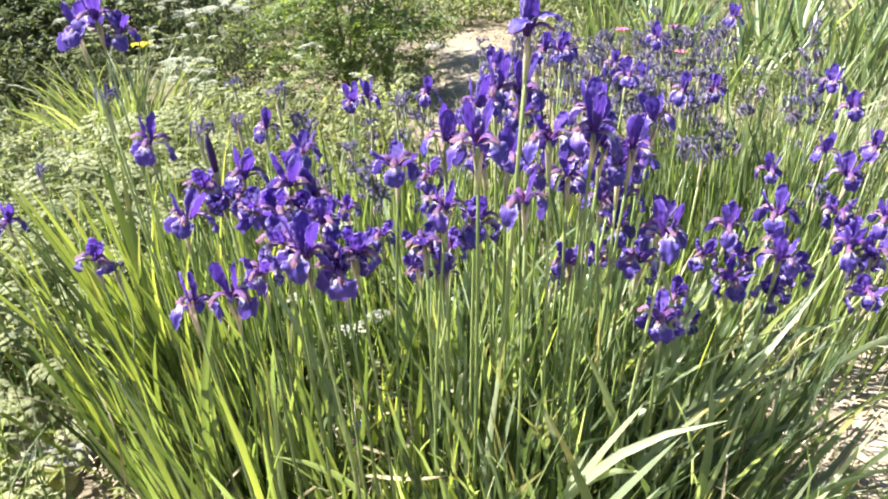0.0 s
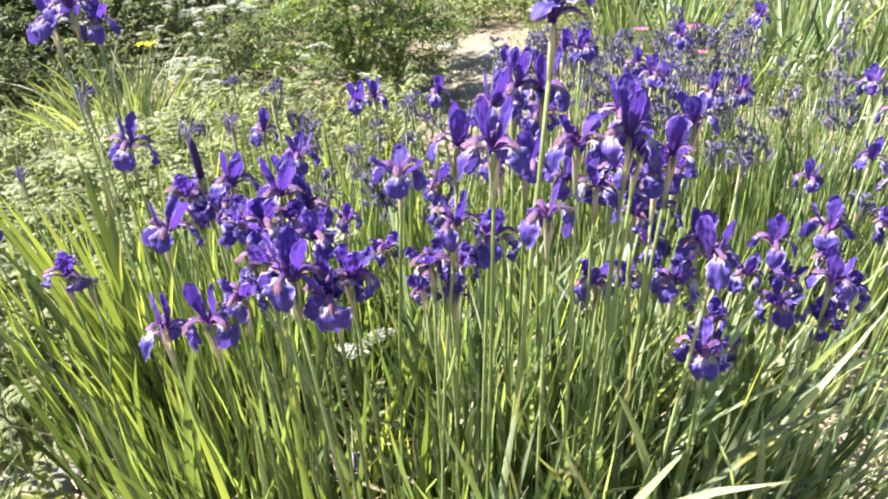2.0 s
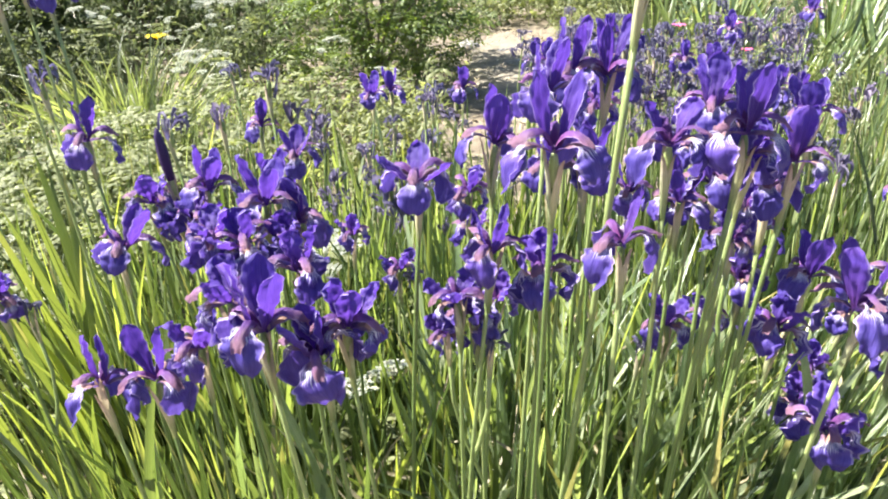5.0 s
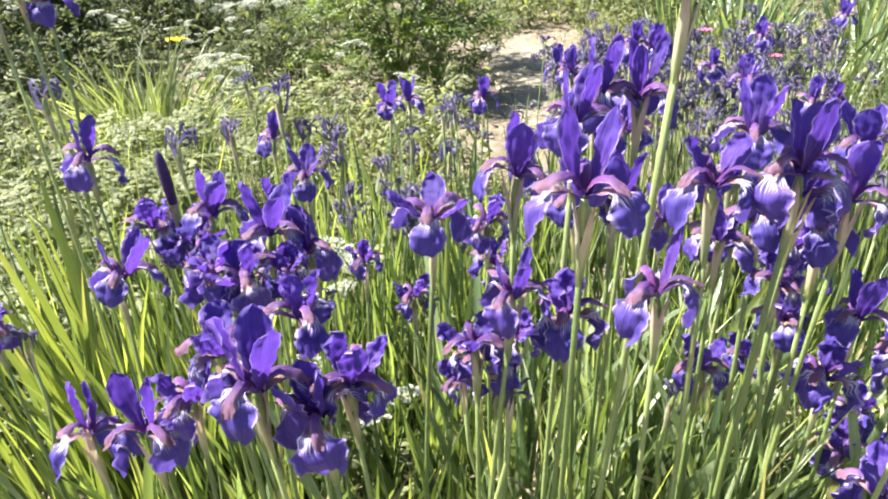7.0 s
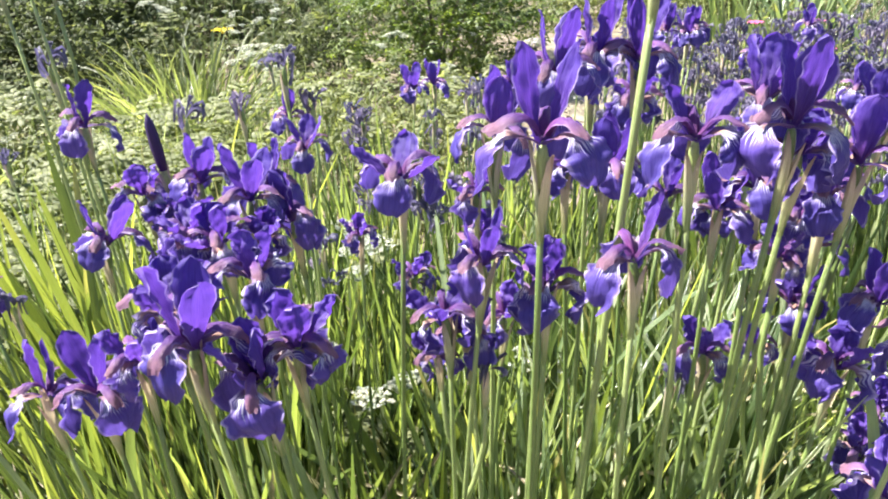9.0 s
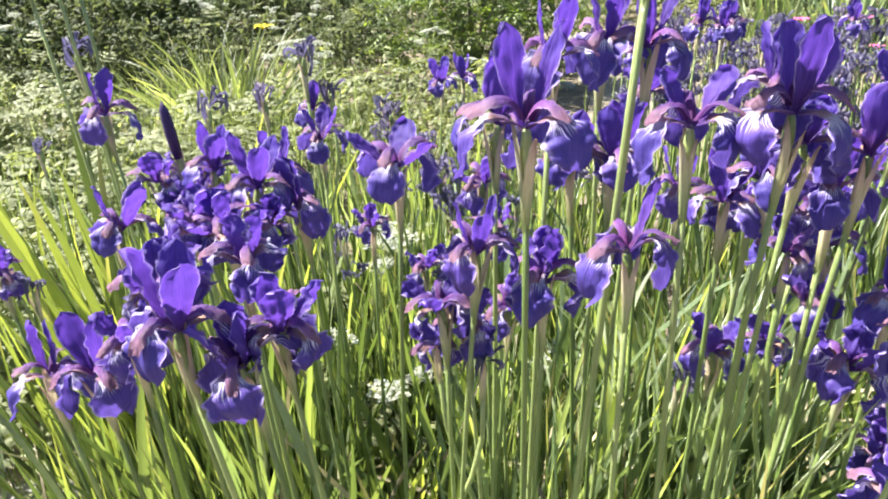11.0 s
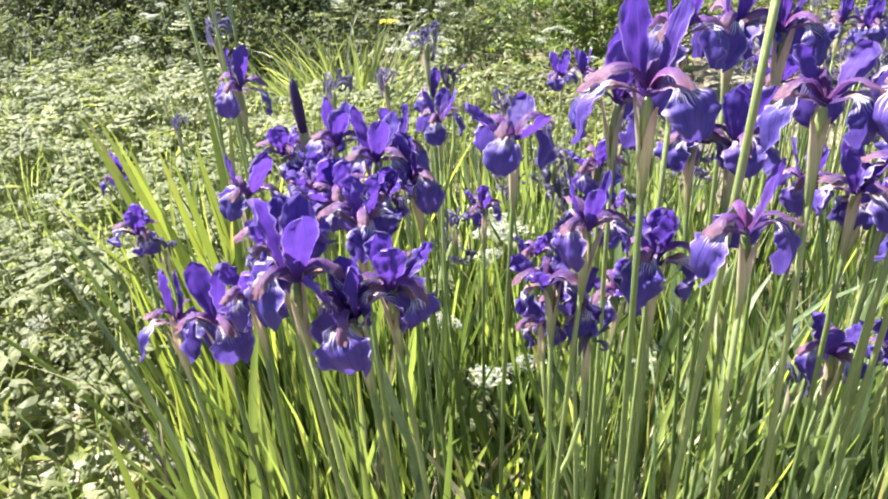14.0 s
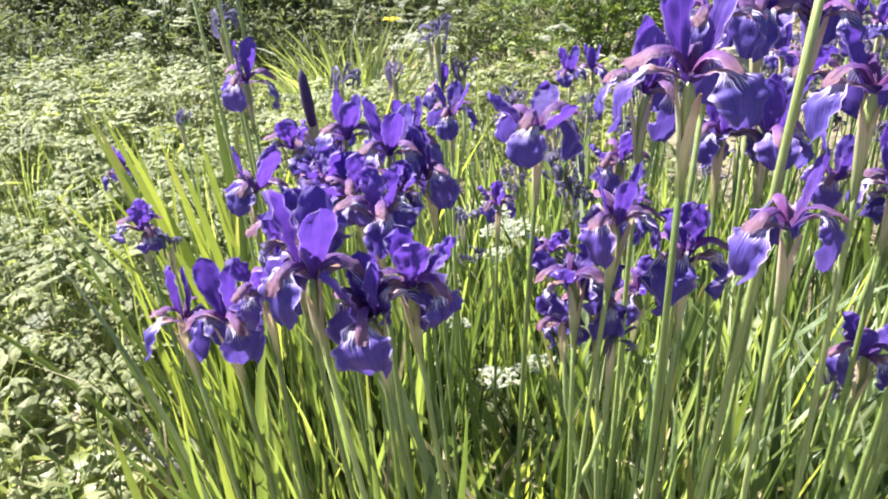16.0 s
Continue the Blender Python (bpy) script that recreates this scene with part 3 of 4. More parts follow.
stone(-0.93, 1.98, 0.10, 0.35, 30)
stone(-1.02, 1.86, 0.07, 0.4, 80)
stone(1.36, 2.0, 0.07, 0.5, 10)
stone(1.5, 2.35, 0.10, 0.45, 60)
for _ in range(16):
    stone(rnd.choice((-1.4, 1.5)) + rnd.gauss(0, 0.35), rnd.uniform(1.6, 3.2), rnd.uniform(0.015, 0.05), 0.6, rnd.uniform(0, 360))
for _ in range(8):
    stone(3.1 + rnd.gauss(0, 0.25), rnd.uniform(4.6, 5.6), rnd.uniform(0.04, 0.09), 0.6, rnd.uniform(0, 360))
for _ in range(10):
    stone(0.45 + rnd.gauss(0, 0.35), rnd.uniform(5.6, 8.2), rnd.uniform(0.04, 0.12), 0.5, rnd.uniform(0, 360))


# ---------- iris foliage ----------
def leaf_bank(n, length, width, material, seed, bend=(0.05, 0.7)):
    r = random.Random(seed)
    data = [blade(r.uniform(*length), r.uniform(*width), 0, r.uniform(*bend), r.uniform(-1.6, 1.6), r.uniform(0.1, 0.5), 9) for _ in range(n)]
    return data, [one(d, "leaf", material) for d in data]


def foliage(name, label, cx, cy, rx, ry, singles, joined, bank, joined_material, seed, edge=30, inner=4, scale=(0.8, 1.1), group="iris clumps", category="iris clump", roll=180, bias=(0, 0), calm=None, gap=(-0.20, 0.03, 1.95)):
    """A clump of blades: the nearest ones each a leaf of its own, the rest joined."""
    r = random.Random(seed)
    data, meshes = bank
    root = thing(name, cx, cy, 0, label, category, group)
    pile = Pile()
    for i in range(singles + joined):
        a, q = r.uniform(0, 2 * math.pi), math.sqrt(r.random())
        dx, dy = rx * q * math.cos(a), ry * q * math.sin(a)
        out = math.degrees(math.atan2(dy, dx)) + r.gauss(0, 50)
        lean = inner + (edge - inner) * q**1.6 * r.uniform(0.35, 1.1) + r.gauss(0, 6)
        s = r.uniform(*scale)
        if gap and gap[0] < cx + dx < gap[1] and cy + dy < gap[2] and r.random() < 0.9:
            continue
        if calm and (out % 360) > calm[0] and (out % 360) < calm[1]:
            lean *= calm[2]
            s *= 0.9
        m = pose(dx, dy, -0.02) @ pose(0, 0, 0, r.uniform(0, 1) * bias[1], r.uniform(0, 1) * bias[0], 0) @ pose(0, 0, 0, 0, 0, out) @ pose(0, 0, 0, 0, lean, 0) @ pose(0, 0, 0, 0, 0, r.uniform(-roll, roll) if q < 0.5 or roll > 90 else r.uniform(-60, 60)) @ Matrix.Scale(s, 4)
        k = r.randrange(len(data))
        if i < singles:
            part("leaf", meshes[k], root, m)
        else:
            pile.add(*data[k], m=m)
    if joined:
        tagged(part("leaves", pile.mesh("leaves", joined_material), root), kind="stuff")
    return root


NARROW = leaf_bank(30, (0.46, 0.82), (0.009, 0.022), BLADE, 101, (0.02, 0.55))
MEDIUM = leaf_bank(26, (0.42, 0.80), (0.009, 0.025), PALE_BLADE, 106, (0.05, 1.0))
SLIM = leaf_bank(30, (0.42, 0.80), (0.009, 0.023), PALE_BLADE, 107, (0.08, 1.0))
SHORT = leaf_bank(20, (0.32, 0.55), (0.007, 0.014), BLADE, 102, (0.1, 0.7))
WIDE = leaf_bank(16, (0.45, 0.75), (0.026, 0.042), SWORD, 103, (0.02, 0.35))

CLUMP = "dense clump of narrow upright green iris leaves"
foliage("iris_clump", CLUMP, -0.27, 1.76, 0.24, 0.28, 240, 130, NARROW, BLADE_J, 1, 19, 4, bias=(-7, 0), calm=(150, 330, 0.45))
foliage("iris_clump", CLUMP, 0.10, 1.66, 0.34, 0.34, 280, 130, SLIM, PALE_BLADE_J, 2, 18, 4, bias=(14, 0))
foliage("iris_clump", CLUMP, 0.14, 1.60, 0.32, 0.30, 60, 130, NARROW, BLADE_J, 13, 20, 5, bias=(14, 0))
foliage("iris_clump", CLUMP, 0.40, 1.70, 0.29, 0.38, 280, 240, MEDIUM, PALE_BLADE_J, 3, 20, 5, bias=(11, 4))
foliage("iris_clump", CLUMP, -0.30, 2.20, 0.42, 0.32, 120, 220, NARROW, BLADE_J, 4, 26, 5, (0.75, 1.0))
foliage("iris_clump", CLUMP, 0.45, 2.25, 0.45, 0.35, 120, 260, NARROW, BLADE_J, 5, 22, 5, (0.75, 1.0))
foliage("iris_clump", CLUMP, 1.05, 2.55, 0.45, 0.45, 120, 240, NARROW, BLADE_J, 6, 26, 5, (0.7, 1.0))
foliage("iris_clump", CLUMP, -0.05, 2.85, 0.45, 0.30, 40, 240, NARROW, BLADE_J, 7, 20, 5, (0.65, 0.95))
foliage("iris_clump", CLUMP, 1.45, 3.10, 0.60, 0.40, 40, 300, NARROW, BLADE_J, 19, 20, 5, (0.6, 0.85))
foliage("iris_clump", CLUMP, 1.75, 3.85, 0.70, 0.45, 0, 300, NARROW, PALE_BLADE_J, 20, 20, 5, (0.55, 0.8))
foliage("iris_clump", "loose clump of thin upright green iris leaves", -0.62, 2.55, 0.50, 0.35, 30, 190, NARROW, PALE_BLADE_J, 22, 18, 4, (0.55, 0.85), gap=None)
foliage("iris_clump", "loose clump of thin upright green iris leaves", -0.35, 3.15, 0.65, 0.35, 0, 210, NARROW, PALE_BLADE_J, 23, 18, 4, (0.5, 0.8), gap=None)
foliage("iris_clump", CLUMP, 0.80, 3.35, 0.75, 0.45, 30, 330, NARROW, BLADE_J, 8, 20, 5, (0.6, 0.9))
foliage("iris_clump", "low clump of short arching green iris leaves", 0.08, 1.68, 0.55, 0.34, 60, 380, SHORT, BLADE_J, 9, 28, 6, (0.7, 1.1), gap=None)

# Both banks take the paler blade, with sunlight already in its colour.
LOW = leaf_bank(16, (0.20, 0.36), (0.008, 0.018), PALE_BLADE, 109, (0.1, 0.9))
BRIGHT = leaf_bank(26, (0.34, 0.66), (0.010, 0.025), PALE_BLADE, 108, (0.05, 0.9))
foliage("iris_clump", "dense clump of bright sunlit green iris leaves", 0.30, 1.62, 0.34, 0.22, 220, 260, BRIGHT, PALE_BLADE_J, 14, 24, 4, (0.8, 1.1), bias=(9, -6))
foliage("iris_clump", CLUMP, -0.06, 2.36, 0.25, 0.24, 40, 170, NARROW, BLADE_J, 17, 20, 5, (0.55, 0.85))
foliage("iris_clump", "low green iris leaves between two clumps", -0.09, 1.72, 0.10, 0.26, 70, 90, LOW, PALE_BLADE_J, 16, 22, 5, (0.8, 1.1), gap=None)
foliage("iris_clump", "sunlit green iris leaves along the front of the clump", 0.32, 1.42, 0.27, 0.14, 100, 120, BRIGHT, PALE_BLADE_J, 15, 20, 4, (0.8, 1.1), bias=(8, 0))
# Sunlight falling between the clumps is put into the leaf colour of this bank.
SUNLIT = leaf_bank(14, (0.42, 0.70), (0.014, 0.024), SUNLIT_BLADE, 110, (0.05, 0.6))
foliage("iris_clump", "sunlit yellow-green iris leaves between two clumps", 0.04, 1.62, 0.15, 0.20, 80, 0, SUNLIT, SUNLIT_BLADE, 24, 14, 3, (0.75, 1.1), gap=None)
YELLOWISH = leaf_bank(14, (0.72, 0.98), (0.011, 0.018), SUNLIT_BLADE, 105, (0.1, 0.6))
foliage("iris_clump", "tall dark green iris leaves at the edge of the clump", -0.47, 1.90, 0.18, 0.24, 45, 40, NARROW, BLADE_J, 18, 20, 6, (0.85, 1.08), bias=(-18, -4), calm=(200, 340, 0.3))
foliage("iris_clump", "tall sunlit yellow-green iris leaves at the edge of the clump", -0.55, 2.00, 0.22, 0.24, 100, 0, YELLOWISH, SUNLIT_BLADE, 12, 24, 6, (0.72, 0.98), bias=(-24, -6), calm=(200, 340, 0.2))


def reach(base, tip, width, material=SWORD_O, bow=0.06, label="broad pale green iris leaf leaning out of the clump"):
    """A single blade from the soil to a tip that is known."""
    a, b = Vector((*base, 0)), Vector(tip)
    root = thing("loose_leaf", a.x, a.y, 0, label, "iris leaf", "leaning leaves")
    d = b - a
    flat = Vector((d.x, d.y, 0)).normalized()
    pts, uv, n = [], [], 12
    for i in range(n + 1):
        s = i / n
        p = d * s + (flat * -bow + Vector((0, 0, bow * 1.4))) * math.sin(math.pi * s)
        t = (d + (flat * -bow + Vector((0, 0, bow * 1.4))) * math.pi * math.cos(math.pi * s)).normalized()
        side = t.cross(Vector((-flat.x, -flat.y, 0.9))).normalized()
        nrm = side.cross(t)
        w = width * 0.5 * (0.75 + 0.5 * s) * (1 - s**3.2) ** 0.75 + 0.0005
        for k, u in ((-1, 0.0), (0, 0.5), (1, 1.0)):
            pts.append((p + side * w * k + nrm * (-0.18 * w if k == 0 else 0.0))[:])
            uv.append((u, s))
    part("leaf", Pile().add(pts, grid_faces(n + 1, 3), uv).mesh("leaf", material), root, pose(0, 0, -0.005))
    return root


reach((0.10, 1.20), (0.378, 1.124, 0.722), 0.034, bow=0.03)
reach((0.16, 1.32), (0.380, 1.270, 0.672), 0.036, bow=0.03)
reach((0.10, 1.24), (0.252, 1.125, 0.786), 0.013, bow=0.02)
reach((0.12, 1.16), (0.345, 1.080, 0.684), 0.028, bow=0.03)
reach((0.36, 1.52), (0.644, 1.451, 0.650), 0.016, bow=0.03)
reach((0.34, 1.50), (0.66, 1.42, 0.62), 0.018)
reach((0.40, 1.46), (0.74, 1.46, 0.48), 0.016)
reach((0.30, 1.55), (0.62, 1.38, 0.72), 0.016)
reach((0.44, 1.52), (0.80, 1.55, 0.40), 0.014)
reach((-0.40, 1.56), (-0.665, 1.600, 0.710), 0.008, bow=0.05, label="thin pale iris leaf arching over the weeds")
# The sunlit look of these leaves is mostly their yellow-green colour.
YL = "bright yellow-green iris leaf lit by the sun"
reach((-0.33, 1.36), (-0.447, 1.42, 0.62), 0.013, SUNLIT_BLADE, 0.03, YL)
reach((-0.19, 1.32), (-0.279, 1.387, 0.66), 0.014, SUNLIT_BLADE, 0.03, YL)
reach((-0.16, 1.52), (-0.21, 1.44, 0.56), 0.018, SUNLIT_BLADE, 0.02, YL)
reach((-0.09, 1.50), (-0.13, 1.41, 0.53), 0.016, SUNLIT_BLADE, 0.02, YL)
reach((0.02, 1.52), (0.05, 1.43, 0.62), 0.013, SUNLIT_BLADE, 0.02, YL)
reach((-0.30, 1.62), (-0.34, 1.58, 0.60), 0.014, SUNLIT_BLADE, 0.02, YL)
reach((-0.05, 1.50), (0.13, 1.42, 0.52), 0.016, BLADE, 0.02, "green iris leaf slanting across the stems")

# blades in front of the flower stems; every third has the sunlit yellow-green colour
for i, (bx, by, x, y, z, w) in enumerate([(0.231, 1.526, 0.431, 1.466, 0.772, 0.02), (0.233, 1.537, 0.393, 1.477, 0.725, 0.012), (0.23, 1.764, 0.36, 1.704, 0.864, 0.02), (0.224, 1.632, 0.294, 1.572, 0.726, 0.015), (0.218, 1.689, 0.258, 1.629, 0.71, 0.013), (0.259, 1.622, 0.379, 1.562, 0.75, 0.016), (0.232, 1.724, 0.212, 1.664, 0.662, 0.012), (-0.041, 1.751, 0.059, 1.691, 0.612, 0.014), (0.206, 1.733, 0.236, 1.673, 0.647, 0.016), (0.229, 1.608, 0.299, 1.548, 0.652, 0.018), (0.087, 1.841, 0.107, 1.781, 0.635, 0.01), (0.027, 1.815, 0.027, 1.755, 0.606, 0.012)]):
    reach((bx, by), (x, y, z), w, SUNLIT_BLADE if i % 3 == 2 else PALE_BLADE, 0.025, "fresh green iris leaf in front of the stems")

# tall blades fanning out behind the wilted blooms, sunlight put into their yellow-green
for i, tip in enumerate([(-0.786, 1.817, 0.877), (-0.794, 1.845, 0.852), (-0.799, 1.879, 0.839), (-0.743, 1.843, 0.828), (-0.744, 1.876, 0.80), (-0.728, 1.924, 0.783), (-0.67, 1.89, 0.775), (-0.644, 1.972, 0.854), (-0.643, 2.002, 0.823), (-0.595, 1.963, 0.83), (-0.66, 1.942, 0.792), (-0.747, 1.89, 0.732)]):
    reach((-0.50 - 0.012 * (i % 5), 1.80 + 0.02 * (i % 4)), tip, 0.016 + 0.002 * (i % 4), SUNLIT_BLADE, 0.03, "tall sunlit yellow-green iris leaf")

# dead blades and broken stems lying about in the clump
dead = Pile()
rd = random.Random(14)
for _ in range(380):
    x, y = rd.gauss(0.36, 0.34), rd.gauss(1.70, 0.25)
    dead.add(*blade(rd.uniform(0.10, 0.38), rd.uniform(0.003, 0.009), 0, rd.uniform(0.2, 2.2), rd.uniform(-2, 2), 0.3, 6),
             m=pose(x, y, rd.uniform(0.0, 0.35), rd.uniform(-75, 75), rd.uniform(-75, 75), rd.uniform(0, 360)))
tagged(new("dead_leaves", dead.mesh("dead_leaves", DEAD)), "pale dry dead iris leaves tangled in the clump", "dead leaves", kind="stuff")


# ---------- iris stalks of the near clump ----------
iris(-0.470, 1.815, 0.905, 274, "closing", 1.1, bare=(1,), spread=(-2, 6), droop=(12, 30), lone=True)
iris(-0.366, 1.636, 0.812, 275, "open", 1.12, spread=(8, 20))
iris(-0.345, 1.714, 0.845, 200, "dropping", 1.0)
iris(-0.272, 1.710, 0.864, 250, "open", 1.05)
iris(-0.322, 1.734, 0.880, 0, "bud", 1.15, tilt=(4, -5))
iris(-0.165, 1.526, 0.869, 290, "dropping", 1.0, tilt=(12, -6))
iris(-0.170, 1.686, 0.871, 230, "open", 0.95)
iris(-0.122, 1.620, 0.855, 210, "closing", 1.05, tilt=(6, 8))
iris(-0.183, 1.870, 0.857, 270, "open", 0.95, lone=True)
iris(0.027, 1.456, 0.964, 272, "wide", 0.95, tilt=(2, 0), tall=1.0, lone=True)
iris(0.140, 1.325, 1.034, 200, "open", 0.98, tilt=(0, 1), tall=1.12, bare=(0,), spread=(9, 14), lone=True)
iris(0.100, 1.515, 0.984, 190, "open", 1.0, spread=(0, 8), lone=True)
iris(0.148, 1.468, 1.044, 250, "open", 0.92, tilt=(0, 0), lone=True)
iris(0.232, 1.626, 1.028, 200, "open", 1.05, tall=1.05, broad=0.62, lone=True)
iris(0.188, 1.628, 1.028, 245, "open", 1.08, broad=0.75, lone=True)
iris(0.200, 1.548, 0.941, 280, "open", 1.0, lone=True)
iris(0.242, 1.382, 1.020, 210, "open", 0.95, tilt=(0, 0), tall=0.72, bare=(0,), spread=(13, 18), lone=True)
iris(0.300, 1.374, 1.032, 92, "closing", 0.95, tilt=(0, 0), tall=1.05, spread=(-3, 8), lone=True)
iris(0.322, 1.420, 1.000, 335, "dropping", 0.86, tilt=(0, 2), tall=0.8, lone=True)
iris(0.210, 1.376, 0.932, 226, "open", 0.92, tilt=(6, 2), broad=0.8, bare=(0, 2), spread=(14, 20), droop=(-4, 6), lone=True)
iris(0.095, 1.418, 0.908, 245, "open", 0.88, tall=0.95, broad=0.72, spread=(4, 15), lone=True)
iris(0.148, 1.436, 0.871, 255, "dropping", 1.0)
iris(0.065, 1.437, 0.847, 100, "dropping", 0.85)
iris(0.082, 1.454, 0.818, 300, "dropping", 0.8)
iris(-0.092, 1.290, 0.897, 262, "open", 1.04, tilt=(3, -3), tall=1.06, broad=1.15, spread=(5, 12), lone=True)
iris(-0.046, 1.296, 0.872, 283, "open", 0.98, tilt=(10, 4), tall=0.82, spread=(2, 22), lone=True)
iris(-0.030, 1.318, 0.890, 335, "dropping", 0.92, tilt=(6, 10), lone=True)
iris(-0.130, 1.335, 0.900, 200, "dropping", 0.95, lone=True)
iris(-0.078, 1.372, 0.910, 310, "dropping", 0.92, lone=True)
iris(-0.165, 1.345, 0.850, 255, "dropping", 0.85, lone=True)
iris(-0.215, 1.358, 0.806, 325, "open", 0.98, tilt=(3, -3), tall=1.05, spread=(0, 12), bare=(2,), lone=True)
iris(-0.288, 1.386, 0.778, 240, "closing", 0.92, tilt=(4, -6), broad=0.75, bare=(0,), lone=True)
iris(0.389, 1.556, 0.805, 270, "open", 0.86)
iris(0.407, 1.582, 0.853, 220, "open", 0.86)
iris(0.357, 1.446, 0.953, 250, "open", 0.86)
iris(0.371, 1.438, 0.986, 320, "closing", 0.86)
iris(0.313, 1.561, 0.744, 200, "dropping", 0.86)
iris(0.412, 1.500, 0.769, 230, "dropping", 0.99)
iris(0.418, 1.366, 0.735, 250, "dropping", 1.05)
iris(0.320, 1.490, 0.945, 280, "open", 0.82)
iris(0.292, 1.505, 0.924, 190, "open", 0.77)
iris(0.437, 1.560, 0.992, 205, "open", 0.86, tall=0.9, lone=True)
iris(0.455, 1.545, 0.812, 215, "open", 0.95)
iris(0.611, 1.638, 0.765, 250, "open", 0.88)
iris(0.613, 1.598, 0.678, 275, "dropping", 0.97)
iris(0.509, 1.608, 0.590, 240, "dropping", 0.97)
iris(0.448, 1.661, 0.886, 260, "open", 0.90)
iris(0.931, 2.198, 0.668, 270, "open", 0.88)
iris(0.721, 1.678, 0.768, 240, "open", 0.97)
iris(0.694, 1.594, 0.717, 290, "open", 0.97)
iris(0.2095, 1.390, 1.158, 225, "closing", 0.95, foot=(0.115, 1.42), spread=(-7, -2), droop=(-75, -15), lone=True, stout=1.25)
iris(-0.538, 1.862, 1.135, 245, "open", 1.05, side=(0.035, 0.0, -0.025, "open"), lone=True)
iris(-0.570, 1.852, 1.108, 280, "open", 1.05, side=(), lone=True)
iris(-0.536, 1.630, 0.746, 200, "dropping", 0.9, side=(0.03, 0.01, -0.02, "wilted"))
iris(-0.892, 1.996, 0.677, 250, "closing", 0.85)
iris(-0.906, 2.214, 0.719, 0, "wilted", 0.98)
iris(-0.596, 1.963, 0.956, 0, "wilted", 1.0)
iris(-0.445, 2.059, 0.848, 0, "wilted", 1.12)
iris(-0.371, 2.129, 0.850, 0, "wilted", 1.1)
iris(-0.351, 2.302, 0.788, 250, "closing", 1.0)
iris(-0.250, 2.010, 0.945, 0, "wilted", 1.12, side=(0.04, 0.0, -0.05, "wilted"))
iris(-0.526, 2.740, 0.808, 0, "wilted", 0.98)
iris(-0.161, 2.702, 0.750, 250, "open", 1.05)
iris(-0.118, 2.769, 0.749, 200, "open", 1.0)
iris(0.070, 2.833, 0.736, 250, "closing", 1.1)
iris(-0.004, 2.766, 0.738, 0, "wilted", 1.05)
iris(-0.031, 1.819, 0.691, 240, "dropping", 0.85)
iris(0.792, 1.820, 0.203, 0, "wilted", 1.14)
iris(1.386, 2.827, 0.730, 240, "open", 1.1)
iris(1.327, 2.576, 0.714, 260, "open", 1.0)
iris(1.073, 2.215, 0.708, 200, "open", 0.88)
iris(0.941, 1.860, 0.771, 250, "open", 0.97)
iris(1.265, 2.318, 0.676, 230, "open", 1.0)
iris(0.616, 2.463, 0.854, 260, "open", 1.0)
iris(0.986, 3.473, 0.777, 250, "open", 1.1)
iris(1.561, 4.192, 0.730, 240, "open", 1.3)
iris(0.499, 2.848, 0.846, 230, "open", 1.1)

iris(0.642, 1.885, 0.816, 0, "wilted", 0.982)
iris(0.851, 2.688, 0.754, 250, "closing", 1.1)
iris(0.370, 1.538, 0.902, 240, "dropping", 0.90)
iris(0.761, 1.664, 0.658, 220, "dropping", 0.97)
iris(0.702, 1.615, 0.632, 250, "dropping", 0.88)
iris(0.921, 1.829, 0.701, 260, "dropping", 0.97)
iris(0.882, 1.699, 0.685, 240, "open", 0.97)
iris(0.926, 1.693, 0.674, 300, "dropping", 0.97)
iris(0.894, 1.630, 0.616, 265, "dropping", 0.97)
iris(0.987, 1.769, 0.712, 230, "open", 0.97)
iris(0.532, 1.649, 0.620, 250, "dropping", 0.88)
iris(0.597, 1.701, 0.676, 215, "dropping", 0.88)
iris(-0.167, 1.601, 0.885, 245, "open", 1.0)
iris(-0.210, 1.543, 0.868, 285, "dropping", 0.95)
iris(0.427, 2.730, 0.879, 240, "closing", 1.1)
iris(0.518, 2.857, 0.861, 270, "closing", 1.1)
iris(0.343, 1.600, 0.992, 250, "open", 1.0, lone=True)
iris(-0.029, 2.695, 0.737, 0, "wilted", 1.05)
iris(0.075, 1.623, 0.892, 240, "dropping", 0.8)
iris(0.399, 1.329, 0.890, 265, "open", 1.0)

# older blooms behind the foremost flowers
iris(0.164, 1.564, 0.936, 230, "open", 0.85, lone=True)
iris(0.315, 1.596, 0.888, 260, "dropping", 0.8, lone=True)
iris(0.242, 1.759, 0.957, 240, "dropping", 0.9, lone=True)
iris(0.081, 1.661, 0.821, 280, "dropping", 0.8, lone=True)
iris(0.278, 1.671, 0.871, 250, "open", 0.8, lone=True)
iris(0.381, 1.760, 0.896, 215, "dropping", 0.85, lone=True)
iris(-0.090, 1.771, 0.774, 250, "dropping", 0.7, lone=True)
iris(0.107, 1.560, 0.780, 240, "dropping", 0.85, lone=True)

# faded stalks behind, most of them shrivelled
rf = random.Random(21)
FADED = "faded siberian iris stalks"
for i in range(150):
    y = rf.uniform(2.9, 4.4)
    x = rf.uniform(0.3, 2.0 if i % 9 == 0 else 1.05 + 0.4 * (y - 2.9))
    kind = rf.choice(("wilted",) * 19 + ("closing",))
    iris(x, y, rf.uniform(0.56, 0.75), rf.uniform(0, 360), kind, rf.uniform(0.9, 1.4), group=FADED, foot=(x + rf.uniform(-0.05, 0.05), y + rf.uniform(-0.05, 0.05)))
